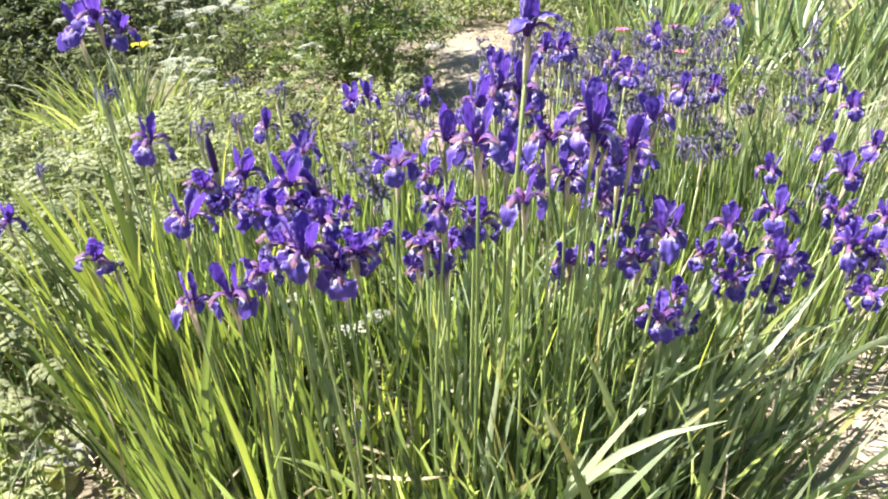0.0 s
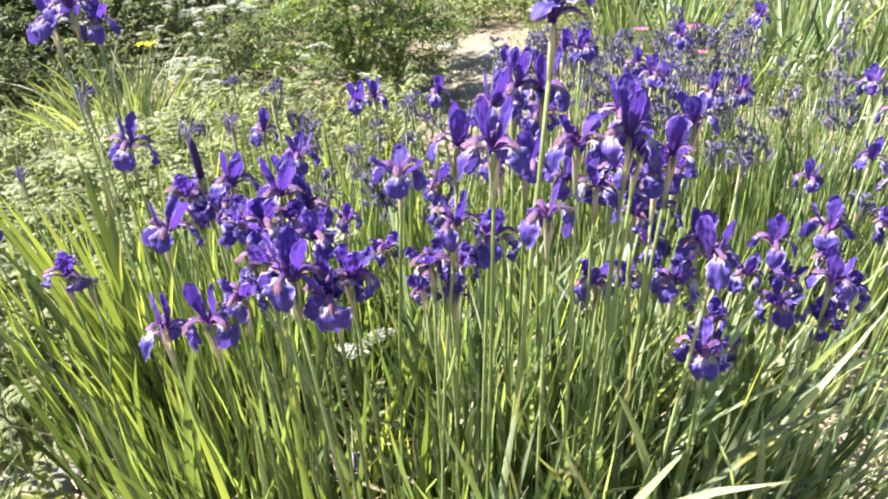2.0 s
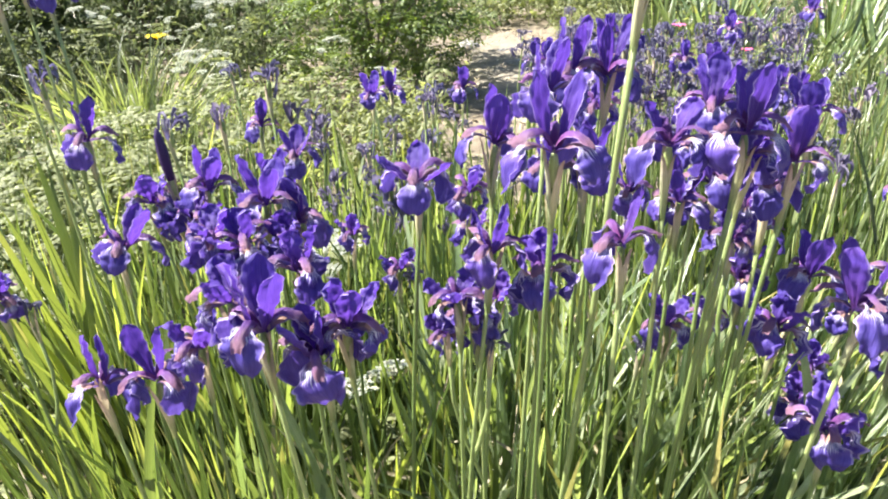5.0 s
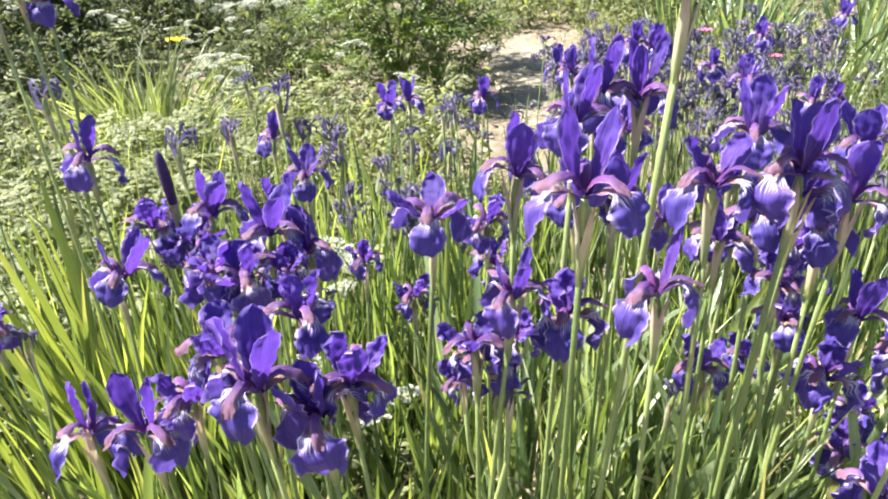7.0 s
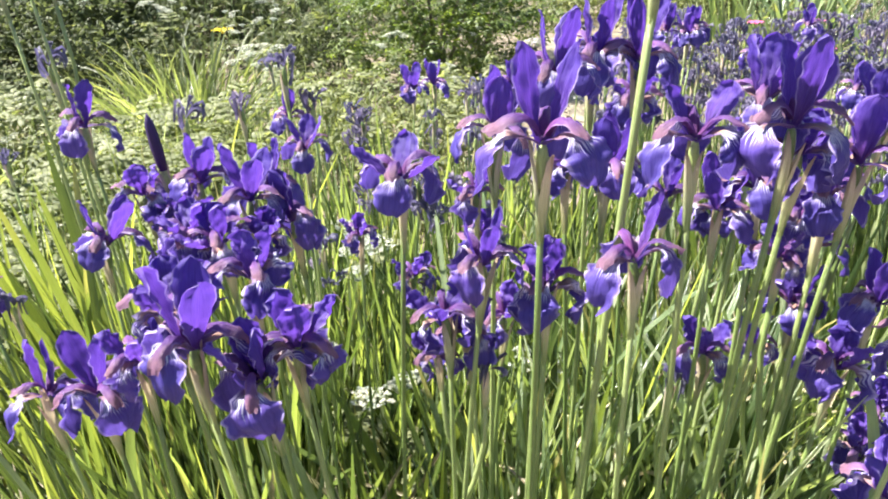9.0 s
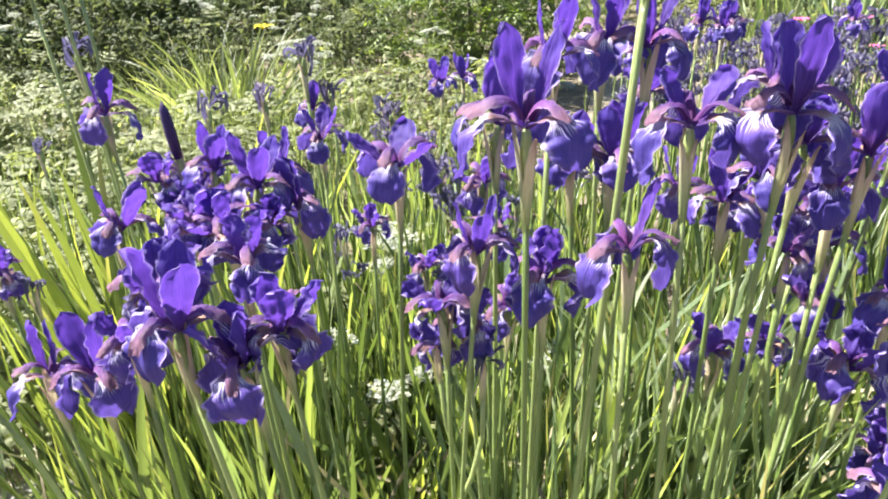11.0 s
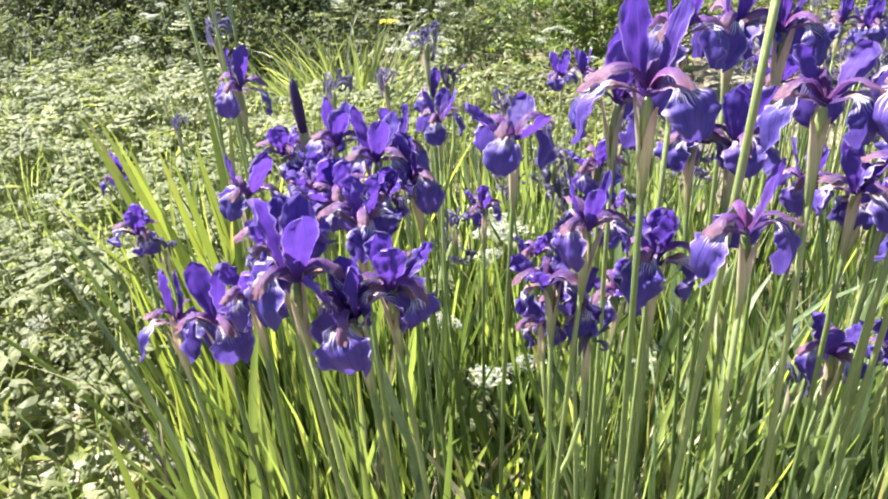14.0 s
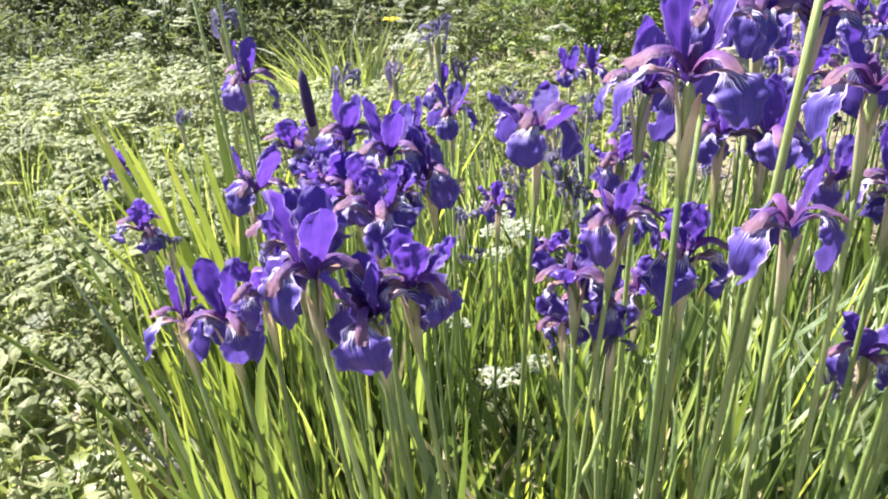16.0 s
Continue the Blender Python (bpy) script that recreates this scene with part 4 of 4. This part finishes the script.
for i in range(24):
    x, y = (rf.uniform(-0.35, 0.3), rf.uniform(2.1, 2.9)) if i < 14 else (rf.uniform(0.7, 1.4), rf.uniform(2.2, 3.0))
    iris(x, y, rf.uniform(0.56, 0.72), rf.uniform(0, 360), "wilted", rf.uniform(0.9, 1.3), group=FADED, foot=(x + rf.uniform(-0.05, 0.05), y + rf.uniform(-0.05, 0.05)))


# ---------- white umbel flowers ----------
def umbel_mesh(seed, radius):
    r, pile = random.Random(seed), Pile()
    for k in range(19):
        a, q = 2.4 * k, math.sqrt((k + 0.5) / 19)
        ex, ey = radius * q * math.cos(a), radius * q * math.sin(a)
        ez = 0.035 - 0.010 * q * q
        pile.add(*tube([(0, 0, 0), (ex * 0.5, ey * 0.5, ez * 0.6), (ex, ey, ez)], [0.0007] * 3, 3))
        for _ in range(11):
            b, d = r.uniform(0, 6.28), radius * 0.17 * math.sqrt(r.random())
            s = r.uniform(0.0016, 0.0034)
            m = pose(ex + d * math.cos(b), ey + d * math.sin(b), ez + r.uniform(0.001, 0.007), r.uniform(-40, 40), r.uniform(-40, 40), r.uniform(0, 90))
            pile.add([(-s, -s, 0), (s, -s, 0), (s, s, 0), (-s, s, 0), (0, 0, -s * 0.7)], [(0, 1, 4), (1, 2, 4), (2, 3, 4), (3, 0, 4)], [(0, 0), (1, 0), (1, 1), (0, 1), (0.5, 0.5)], m)
    return pile.mesh("umbel", WHITE, False)


def leaflet(length, width, droop=0.2):
    return ([(0, 0, 0), (length * 0.35, -width, -0.1 * width), (length * 0.45, 0, 0.18 * width), (length * 0.35, width, -0.1 * width), (length * 0.75, -width * 0.7, -droop * length * 0.5), (length * 0.75, width * 0.7, -droop * length * 0.5), (length, 0, -droop * length)],
            [(0, 1, 2), (0, 2, 3), (1, 4, 2), (2, 5, 3), (2, 4, 6), (2, 6, 5)],
            [(0.5, 0), (0, 0.35), (0.5, 0.45), (1, 0.35), (0.1, 0.75), (0.9, 0.75), (0.5, 1)])


def compound(seed, length):
    """A stalk with a spray of small divided leaflets."""
    r, pile = random.Random(seed), Pile()
    pile.add(*tube([(0, 0, 0), (length * 0.5, 0, length * 0.15), (length, 0, length * 0.1)], [0.0013, 0.001, 0.0006], 3))
    for s in (0.45, 0.65, 0.82):
        for side in (-1, 1):
            for k in (0.0, 0.35, 0.7):
                pile.add(*leaflet(length * r.uniform(0.16, 0.26), length * 0.055, r.uniform(0.1, 0.5)),
                         m=pose(length * (s + 0.06 * k), side * k * length * 0.25, length * 0.12, r.uniform(-25, 25), 0, side * r.uniform(35, 70)))
    pile.add(*leaflet(length * 0.25, length * 0.07, 0.4), m=pose(length * 0.95, 0, length * 0.1))
    return pile


UMBELS = [umbel_mesh(i, 0.040 + 0.005 * i) for i in range(4)]
COMPOUND = [compound(i, 0.15).mesh("leaf", WEED) for i in range(4)]


def umbel_plant(x, y, height, heads=3, size=1.0):
    root = thing("umbel_plant", x, y, 0, "leafy wild plant with flat white umbel flowers", "wildflower", "white umbel plants")
    lean = Vector((rnd.uniform(-0.06, 0.06), rnd.uniform(-0.06, 0.06), 0))
    path = [Vector((lean.x * s * s, lean.y * s * s, height * s - 0.02)) for s in (0, 0.25, 0.5, 0.75, 1)]
    part("stem", one(tube(path, [0.003, 0.0028, 0.0024, 0.002, 0.0016], 5), "stem", STEM), root)
    for k in range(heads):
        start = path[3 if k else 4]
        a = rnd.uniform(0, 6.28)
        end = path[4] + (Vector((math.cos(a), math.sin(a), 0)) * rnd.uniform(0.05, 0.11) + Vector((0, 0, rnd.uniform(-0.06, 0.02))) if k else Vector((0, 0, 0.01)))
        if k:
            part("side_stem", one(tube([start, start.lerp(end, 0.6) + Vector((0, 0, 0.0)), end], [0.0016, 0.0013, 0.001], 4), "side_stem", STEM), root)
        part("umbel", rnd.choice(UMBELS), root, Matrix.Translation(end) @ pose(0, 0, 0, rnd.uniform(-18, 18), rnd.uniform(-18, 18), rnd.uniform(0, 360)) @ Matrix.Scale(size * rnd.uniform(0.8, 1.15), 4))
    for k in range(5):
        s = rnd.uniform(0.15, 0.8)
        i = min(3, int(s * 4))
        part("leaf", rnd.choice(COMPOUND), root, Matrix.Translation(path[i].lerp(path[i + 1], s * 4 - i)) @ pose(0, 0, 0, 0, rnd.uniform(-35, 10), rnd.uniform(0, 360)) @ Matrix.Scale(rnd.uniform(0.7, 1.3), 4))
    return root


umbel_plant(-0.118, 1.945, 0.42, 2, 0.72)
umbel_plant(-0.205, 1.975, 0.43, 1, 0.85)
umbel_plant(-0.085, 1.975, 0.37, 1, 0.65)
umbel_plant(-0.187, 2.409, 0.46, 2, 0.9)
umbel_plant(-0.320, 2.400, 0.47, 2, 0.9)
for x, y, h in ((-1.69, 6.2, 0.57), (-1.47, 6.1, 0.62), (-1.31, 6.2, 0.63), (-1.55, 5.35, 0.39), (-1.45, 5.45, 0.38)):
    umbel_plant(x, y, h, 6, 0.85)
umbel_plant(0.12, 2.10, 0.36, 3, 0.9)
umbel_plant(-1.48, 2.28, 0.22, 3, 0.85)
umbel_plant(-1.32, 2.02, 0.20, 2, 0.7)
umbel_plant(-1.62, 2.55, 0.24, 3, 0.8)
ru = random.Random(31)
for _ in range(8):
    umbel_plant(ru.uniform(-2.2, -0.85), ru.uniform(2.0, 4.2), ru.uniform(0.22, 0.38), 3, ru.uniform(0.45, 0.75))
for _ in range(14):
    umbel_plant(ru.uniform(-3.0, -0.3), ru.uniform(3.6, 6.2), ru.uniform(0.4, 0.7), 5, ru.uniform(0.45, 0.75))
for _ in range(12):
    umbel_plant(ru.uniform(-4.5, -1.2), ru.uniform(5.8, 7.5), ru.uniform(0.6, 0.95), 5, ru.uniform(0.55, 0.85))


# ---------- undergrowth ----------
def undergrowth(name, label, zone, plants, tall, leaf, leaves, material, seed, keep=None):
    """Countless small leafy weeds over a zone (x0, x1, y0, y1)."""
    r, pile = random.Random(seed), Pile()
    x0, x1, y0, y1 = zone
    for _ in range(plants):
        x, y = r.uniform(x0, x1), r.uniform(y0, y1)
        edge = min(x - x0, x1 - x, y - y0, y1 - y)
        if edge < 0.3 + 0.55 * noise.noise((x * 1.7, y * 1.7, seed + 5.0)):
            continue
        if keep and not keep(x, y) or noise.noise((x * 0.9, y * 0.9, seed * 2.0)) < -0.22:
            continue
        h = r.uniform(*tall) * (0.65 + 0.7 * max(0, noise.noise((x * 1.1, y * 1.1, seed)) + 0.4))
        z0 = ground_height(x, y)
        lx, ly = r.uniform(-0.2, 0.2) * h, r.uniform(-0.2, 0.2) * h
        pile.add(*tube([(x, y, z0 - 0.01), (x + lx * 0.4, y + ly * 0.4, z0 + h * 0.55), (x + lx, y + ly, z0 + h)], [0.0022, 0.0018, 0.001], 3))
        for k in range(r.randint(*leaves)):
            s = r.uniform(0.2, 1.0)
            a = r.uniform(0, 360)
            d = r.uniform(0.2, 1) * (0.10 + 0.12 * h)
            px, py = x + lx * s + d * math.cos(radians(a)), y + ly * s + d * math.sin(radians(a))
            size = r.uniform(*leaf)
            for b in (-50, 0, 50) if r.random() < 0.7 else (0,):
                pile.add(*leaflet(size, size * r.uniform(0.11, 0.24), r.uniform(0, 0.8)), m=pose(px, py, z0 + h * s + r.uniform(-0.02, 0.02), r.uniform(-55, 55), r.uniform(-60, 45), a + b + r.uniform(-15, 15)))
    return tagged(new(name, pile.mesh(name, material, False)), label, "undergrowth", kind="stuff")


def tuft_free(x, y):
    return math.hypot(x + 1.66, y - 4.62) > 0.62 and math.hypot(x + 2.2, y - 5.2) > 0.4


def outside_clump(x, y):
    if -1.40 < x < -0.7 and y < 2.35 and (x * 37.1 + y * 91.7) % 1 < 0.22:
        return False
    return ((x - 0.1) / 0.85) ** 2 + ((y - 1.75) / 0.5) ** 2 > 1


undergrowth("undergrowth", "low pale green weeds and ground elder on litter", (-3.8, -0.6, 0.9, 4.4), 1500, (0.06, 0.38), (0.025, 0.065), (7, 12), WEED, 41, outside_clump)
undergrowth("undergrowth", "low leafy weeds under the iris leaves", (-1.0, 1.2, 1.3, 3.4), 560, (0.05, 0.22), (0.02, 0.04), (5, 9), WEED, 42)
undergrowth("undergrowth", "tangled sunlit green undergrowth", (-2.5, 0.25, 3.4, 5.4), 620, (0.12, 0.52), (0.025, 0.065), (9, 15), WEED, 43, tuft_free)
# The shade of this back corner comes from the darker leaf colour.
undergrowth("undergrowth", "tangled shaded green undergrowth", (-5.6, -1.7, 3.9, 5.7), 800, (0.15, 0.55), (0.03, 0.07), (9, 15), WEED_SHADE, 54, tuft_free)
undergrowth("undergrowth", "tangled dull green undergrowth", (-6.5, -0.9, 5.0, 6.7), 1000, (0.35, 0.90), (0.03, 0.06), (9, 15), WEED_SHADE, 48, tuft_free)
undergrowth("undergrowth", "mixed low green plants beside the path", (0.5, 4.6, 2.5, 5.2), 800, (0.05, 0.24), (0.018, 0.045), (6, 11), WEED, 44)
undergrowth("undergrowth", "mixed low green plants along the path", (1.5, 5.2, 4.6, 8.6), 900, (0.08, 0.34), (0.022, 0.055), (7, 13), WEED, 52)
undergrowth("undergrowth", "leafy border plants beside the path", (0.75, 2.3, 4.8, 9.0), 620, (0.15, 0.42), (0.02, 0.05), (8, 14), WEED, 49)
undergrowth("undergrowth", "leafy border plants at the end of the path", (-0.2, 3.4, 8.3, 11.0), 700, (0.3, 0.8), (0.04, 0.09), (9, 15), WEED, 50)
undergrowth("undergrowth", "tall dense dull green undergrowth", (-9.0, 0.0, 6.2, 11.0), 1100, (0.5, 1.1), (0.04, 0.08), (10, 18), WEED_SHADE, 45)
undergrowth("undergrowth", "distant mixed green border plants", (1.0, 9.0, 8.0, 12.0), 800, (0.3, 0.7), (0.04, 0.08), (8, 14), WEED_SHADE, 46)
undergrowth("undergrowth", "sparse low weeds on dry bare earth", (1.0, 3.0, 1.5, 3.3), 160, (0.03, 0.12), (0.015, 0.03), (4, 7), WEED, 47)

# finely divided leaves on thin stalks, over the lower weeds
ferny = Pile()
rc = random.Random(53)
SPRAYS = [(np.concatenate(p.v), p.f, np.concatenate(p.uv)) for p in (compound(10 + i, 0.16) for i in range(5))]
for _ in range(1500):
    x, y = rc.uniform(-3.6, -0.85), rc.uniform(1.7, 4.7)
    if noise.noise((x * 1.4, y * 1.4, 8.0)) < -0.1 or not outside_clump(x, y) or not tuft_free(x, y):
        continue
    h, z0 = rc.uniform(0.05, 0.40), ground_height(x, y)
    ferny.add(*tube([(x, y, z0 - 0.01), (x, y, z0 + h)], [0.0018, 0.0012], 3))
    for _ in range(2):
        ferny.add(*rc.choice(SPRAYS), m=pose(x, y, z0 + h, rc.uniform(-15, 15), rc.uniform(-40, 15), rc.uniform(0, 360)) @ Matrix.Scale(rc.uniform(0.6, 1.3), 4))
tagged(new("undergrowth", ferny.mesh("undergrowth", WEED, False)), "finely divided pale green leaves of wild plants", "undergrowth", kind="stuff")

# thin grass blades through the weeds
grass = Pile()
rg = random.Random(51)
GRASS = [blade(rg.uniform(0.15, 0.4), rg.uniform(0.003, 0.006), 0.05, rg.uniform(0.3, 1.6), 0.4, 0.2, 5) for _ in range(12)]
for _ in range(5200):
    x, y = rg.uniform(-3.4, -0.8), rg.uniform(1.4, 5.0)
    if rg.random() < 0.35:
        x, y = rg.uniform(0.9, 3.2), rg.uniform(2.0, 6.0)
    if outside_clump(x, y):
        grass.add(*rg.choice(GRASS), m=pose(x, y, ground_height(x, y) - 0.01, rg.uniform(-20, 20), rg.uniform(-20, 20), rg.uniform(0, 360)) @ Matrix.Scale(rg.uniform(0.6, 1.2), 4))
TALL_GRASS = [blade(rg.uniform(0.30, 0.60), rg.uniform(0.002, 0.004), 0.02, rg.uniform(0.1, 0.9), 0.5, 0.2, 5) for _ in range(10)]
for _ in range(2600):
    x, y = rg.uniform(-3.6, -0.7), rg.uniform(2.0, 4.8)
    if noise.noise((x * 1.2, y * 1.2, 12.0)) > -0.15 and outside_clump(x, y):
        grass.add(*rg.choice(TALL_GRASS), m=pose(x, y, ground_height(x, y) - 0.01, rg.uniform(-12, 12), rg.uniform(-12, 12), rg.uniform(0, 360)) @ Matrix.Scale(rg.uniform(0.7, 1.1), 4))
tagged(new("grass", grass.mesh("grass", PALE_BLADE_J)), "thin wild grass blades among the weeds", "grass", kind="stuff")


# broad sunlit leaves at the foot of the clump
def broad_plant(x, y, leaves, size, seed):
    r = random.Random(seed)
    root = thing("broad_leaf_plant", x, y, 0, "low plant with broad yellow-green sunlit leaves", "weed", "broad-leaved weeds")
    for k in range(leaves):
        ln = size * r.uniform(0.7, 1.2)
        w = ln * r.uniform(0.16, 0.26)
        path = bezier([(0.0, 0), (ln * 0.3, ln * 0.35), (ln * 0.7, ln * 0.35), (ln, ln * r.uniform(0.0, 0.25))])
        part("leaf", one(petal(path, lambda s: w * math.sin(math.pi * (0.06 + 0.93 * s)) ** 0.8 + 0.001, lambda s: 0.3, 9, 5, 0.004, seed * 7 + k), "leaf", BROAD), root, pose(0, 0, 0, 0, 0, 360 * k / leaves + r.uniform(-25, 25)))


for i, (x, y, n, s) in enumerate([(-1.05, 1.82, 6, 0.16), (-1.22, 2.02, 6, 0.14), (-0.98, 1.64, 6, 0.17), (-1.35, 1.78, 5, 0.15), (-1.5, 2.2, 6, 0.13), (-1.15, 2.3, 5, 0.12), (-1.75, 2.6, 6, 0.14), (1.2, 1.75, 5, 0.10), (-1.3, 2.75, 6, 0.13), (-1.12, 1.66, 6, 0.15), (-1.28, 1.90, 6, 0.15), (-0.93, 1.80, 5, 0.13), (-1.45, 1.98, 6, 0.14), (-1.08, 2.06, 5, 0.12)]):
    broad_plant(x, y, n, s, 300 + i)


# ---------- plants further off ----------
TUFTS = leaf_bank(20, (0.45, 0.80), (0.011, 0.021), TUFT, 104, (0.2, 1.1))
foliage("daylily_clump", "bright yellow-green tuft of arching daylily leaves", -1.68, 4.72, 0.26, 0.24, 240, 0, TUFTS, TUFT, 61, 62, 6, (0.72, 1.05), "daylily tufts", "daylily", 40)
foliage("daylily_clump", "bright yellow-green tuft of arching daylily leaves", -2.20, 4.9, 0.2, 0.2, 60, 0, TUFTS, TUFT, 62, 50, 10, (0.45, 0.7), "daylily tufts", "daylily", 40)
for i, (x, y, n) in enumerate([(3.0, 5.9, 34), (2.75, 6.5, 40), (3.5, 6.3, 40), (2.3, 7.4, 40), (3.3, 7.5, 40), (4.2, 6.7, 40), (4.4, 7.8, 40), (2.35, 4.95, 24), (2.05, 5.5, 24), (2.85, 5.2, 30), (2.45, 5.9, 30), (1.65, 7.4, 24), (2.05, 6.9, 30)]):
    foliage("sword_iris_clump", "clump of broad green sword-shaped iris leaves", x, y, 0.24, 0.20, 30, n, WIDE, SWORD_J, 70 + i, 46, 6, (0.7, 1.1) if y > 5.6 else (0.5, 0.8), "sword-leaved iris clumps", "iris clump", 40)


def shrub(name, x, y, rx, ry, height, count, material, label, seed, leaf=(0.03, 0.055), low=0.12):
    """Stems that fork, and a crown of many small leaves in uneven clumps."""
    r = random.Random(seed)
    root = thing(name, x, y, 0, label, "shrub", "garden shrubs")
    tips = []
    for k in range(9):
        a = r.uniform(0, 6.28)
        q = r.uniform(0.2, 0.85)
        end = Vector((rx * q * math.cos(a), ry * q * math.sin(a), height * r.uniform(0.55, 0.95)))
        mid = Vector((end.x * 0.35, end.y * 0.35, end.z * 0.55))
        part("branch", one(tube([(0, 0, -0.03), mid[:], end[:]], [0.014, 0.009, 0.004], 5), "branch", TWIG), root)
        tips += [mid, end]
    pile = Pile()
    clumps = []
    for k in range(max(26, count // 90)):
        a, q, h = r.uniform(0, 6.28), math.sqrt(r.random()), r.uniform(low, 1)
        fat = math.sin(math.pi * min(1, 0.18 + 0.80 * h)) ** 0.6
        clumps.append((Vector((rx * q * fat * math.cos(a), ry * q * fat * math.sin(a), height * h)), r.uniform(0.10, 0.22) * max(rx, 0.6)))
    for k in range(count // 5):
        c, size = r.choice(clumps)
        d = Vector((r.gauss(0, 1), r.gauss(0, 1), r.gauss(0, 0.6))) * size * 0.55
        p = c + d
        if p.z < 0.03:
            p.z = r.uniform(0.03, 0.2)
        ln = r.uniform(*leaf)
        a = math.degrees(math.atan2(d.y, d.x)) + r.uniform(-60, 60)
        spray = pose(p.x, p.y, p.z, r.uniform(-35, 35), r.uniform(-25, 40), a)
        for j, (along, turn) in enumerate(((0, -55), (0, 55), (0.7, -48), (0.7, 48), (1.3, 0))):
            pile.add(*leaflet(ln * r.uniform(0.8, 1.1), ln * r.uniform(0.17, 0.26), r.uniform(0, 0.4)), m=spray @ pose(ln * along, 0, 0, r.uniform(-15, 15), 0, turn))
    tagged(part("crown", pile.mesh("crown", material, False), root), kind="stuff")
    return root


shrub("shrub", -0.52, 5.95, 0.66, 0.55, 1.05, 14000, SHRUB, "leafy bright green shrub with divided leaves", 81, (0.022, 0.048))
shrub("shrub", -0.30, 6.9, 0.70, 0.6, 1.0, 7000, SHRUB, "leafy bright green shrub with divided leaves", 82, (0.022, 0.05))
for i, (x, y, rx, h) in enumerate([(-3.3, 6.5, 0.7, 0.85), (-4.3, 6.3, 0.8, 0.95), (-5.4, 6.4, 0.9, 1.05), (-2.7, 7.6, 0.9, 1.2), (-4.2, 7.4, 1.0, 1.4), (-5.8, 7.9, 1.1, 1.6), (-3.4, 9.0, 1.2, 1.7), (-1.6, 9.4, 1.1, 1.5), (-7.2, 9.2, 1.4, 1.9), (-5.4, 10.6, 1.5, 2.1), (0.3, 11.6, 1.3, 1.5), (-9.0, 11.0, 1.6, 2.2), (-2.4, 12.2, 1.7, 2.1)]):
    shrub("dark_shrub", x, y, rx, rx * 0.8, h, 8000 if i < 7 else 3600, HEDGE, "dense dark green shrub in the hedge", 90 + i, (0.04, 0.075), 0.05)
for i, (x, y, rx, h) in enumerate([(3.2, 13.2, 1.6, 1.6), (6.0, 12.5, 1.7, 1.7), (9.0, 12.8, 1.8, 1.9)]):
    shrub("dark_shrub", x, y, rx, rx * 0.8, h, 3200, HEDGE, "dense dark green shrub in the hedge", 110 + i, (0.05, 0.09), 0.05)


# small bright flowers
def small_flower(name, x, y, z, material, size, label, category, petals=6):
    root = thing(name, x, y, 0, label, category)
    part("stem", one(tube([(0, 0, -0.02), (0.01, 0.0, z * 0.5), (0, 0, z)], [0.003, 0.0025, 0.002], 5), "stem", STEM), root)
    for k in range(petals):
        path = bezier([(0.0, 0), (size * 0.4, size * 0.4), (size * 0.9, size * 0.5), (size * 1.1, size * 0.25)])
        part("petal", one(petal(path, lambda s: size * 0.3 * math.sin(math.pi * (0.08 + 0.88 * s)) + 0.0005, lambda s: 0.4, 7, 5, 0.003, k), "petal", material), root, pose(0, 0, z, 0, 0, 360 * k / petals))
    for k in range(3):
        part("leaf", rnd.choice(COMPOUND), root, pose(0, 0, z * (0.25 + 0.2 * k), 0, -10, 130 * k))


small_flower("yellow_flower", -1.946, 5.900, 0.397, YELLOW, 0.07, "bright yellow daylily flower above green leaves", "flower")
small_flower("yellow_flower", -3.3, 6.9, 0.95, YELLOW, 0.07, "bright yellow daylily flower above green leaves", "flower")
small_flower("pink_flower", 1.212, 4.974, 0.563, PINK, 0.035, "bright pink garden flower among green leaves", "flower", 8)
small_flower("pink_flower", 1.55, 5.1, 0.55, PINK, 0.035, "bright pink garden flower among green leaves", "flower", 8)
small_flower("pink_flower", 1.45, 4.6, 0.50, PINK, 0.03, "bright pink garden flower among green leaves", "flower", 8)

# a small bloom low down between the leaves
iris(-0.093, 1.659, 0.308, 240, "closing", 0.7, side=(), lone=True)
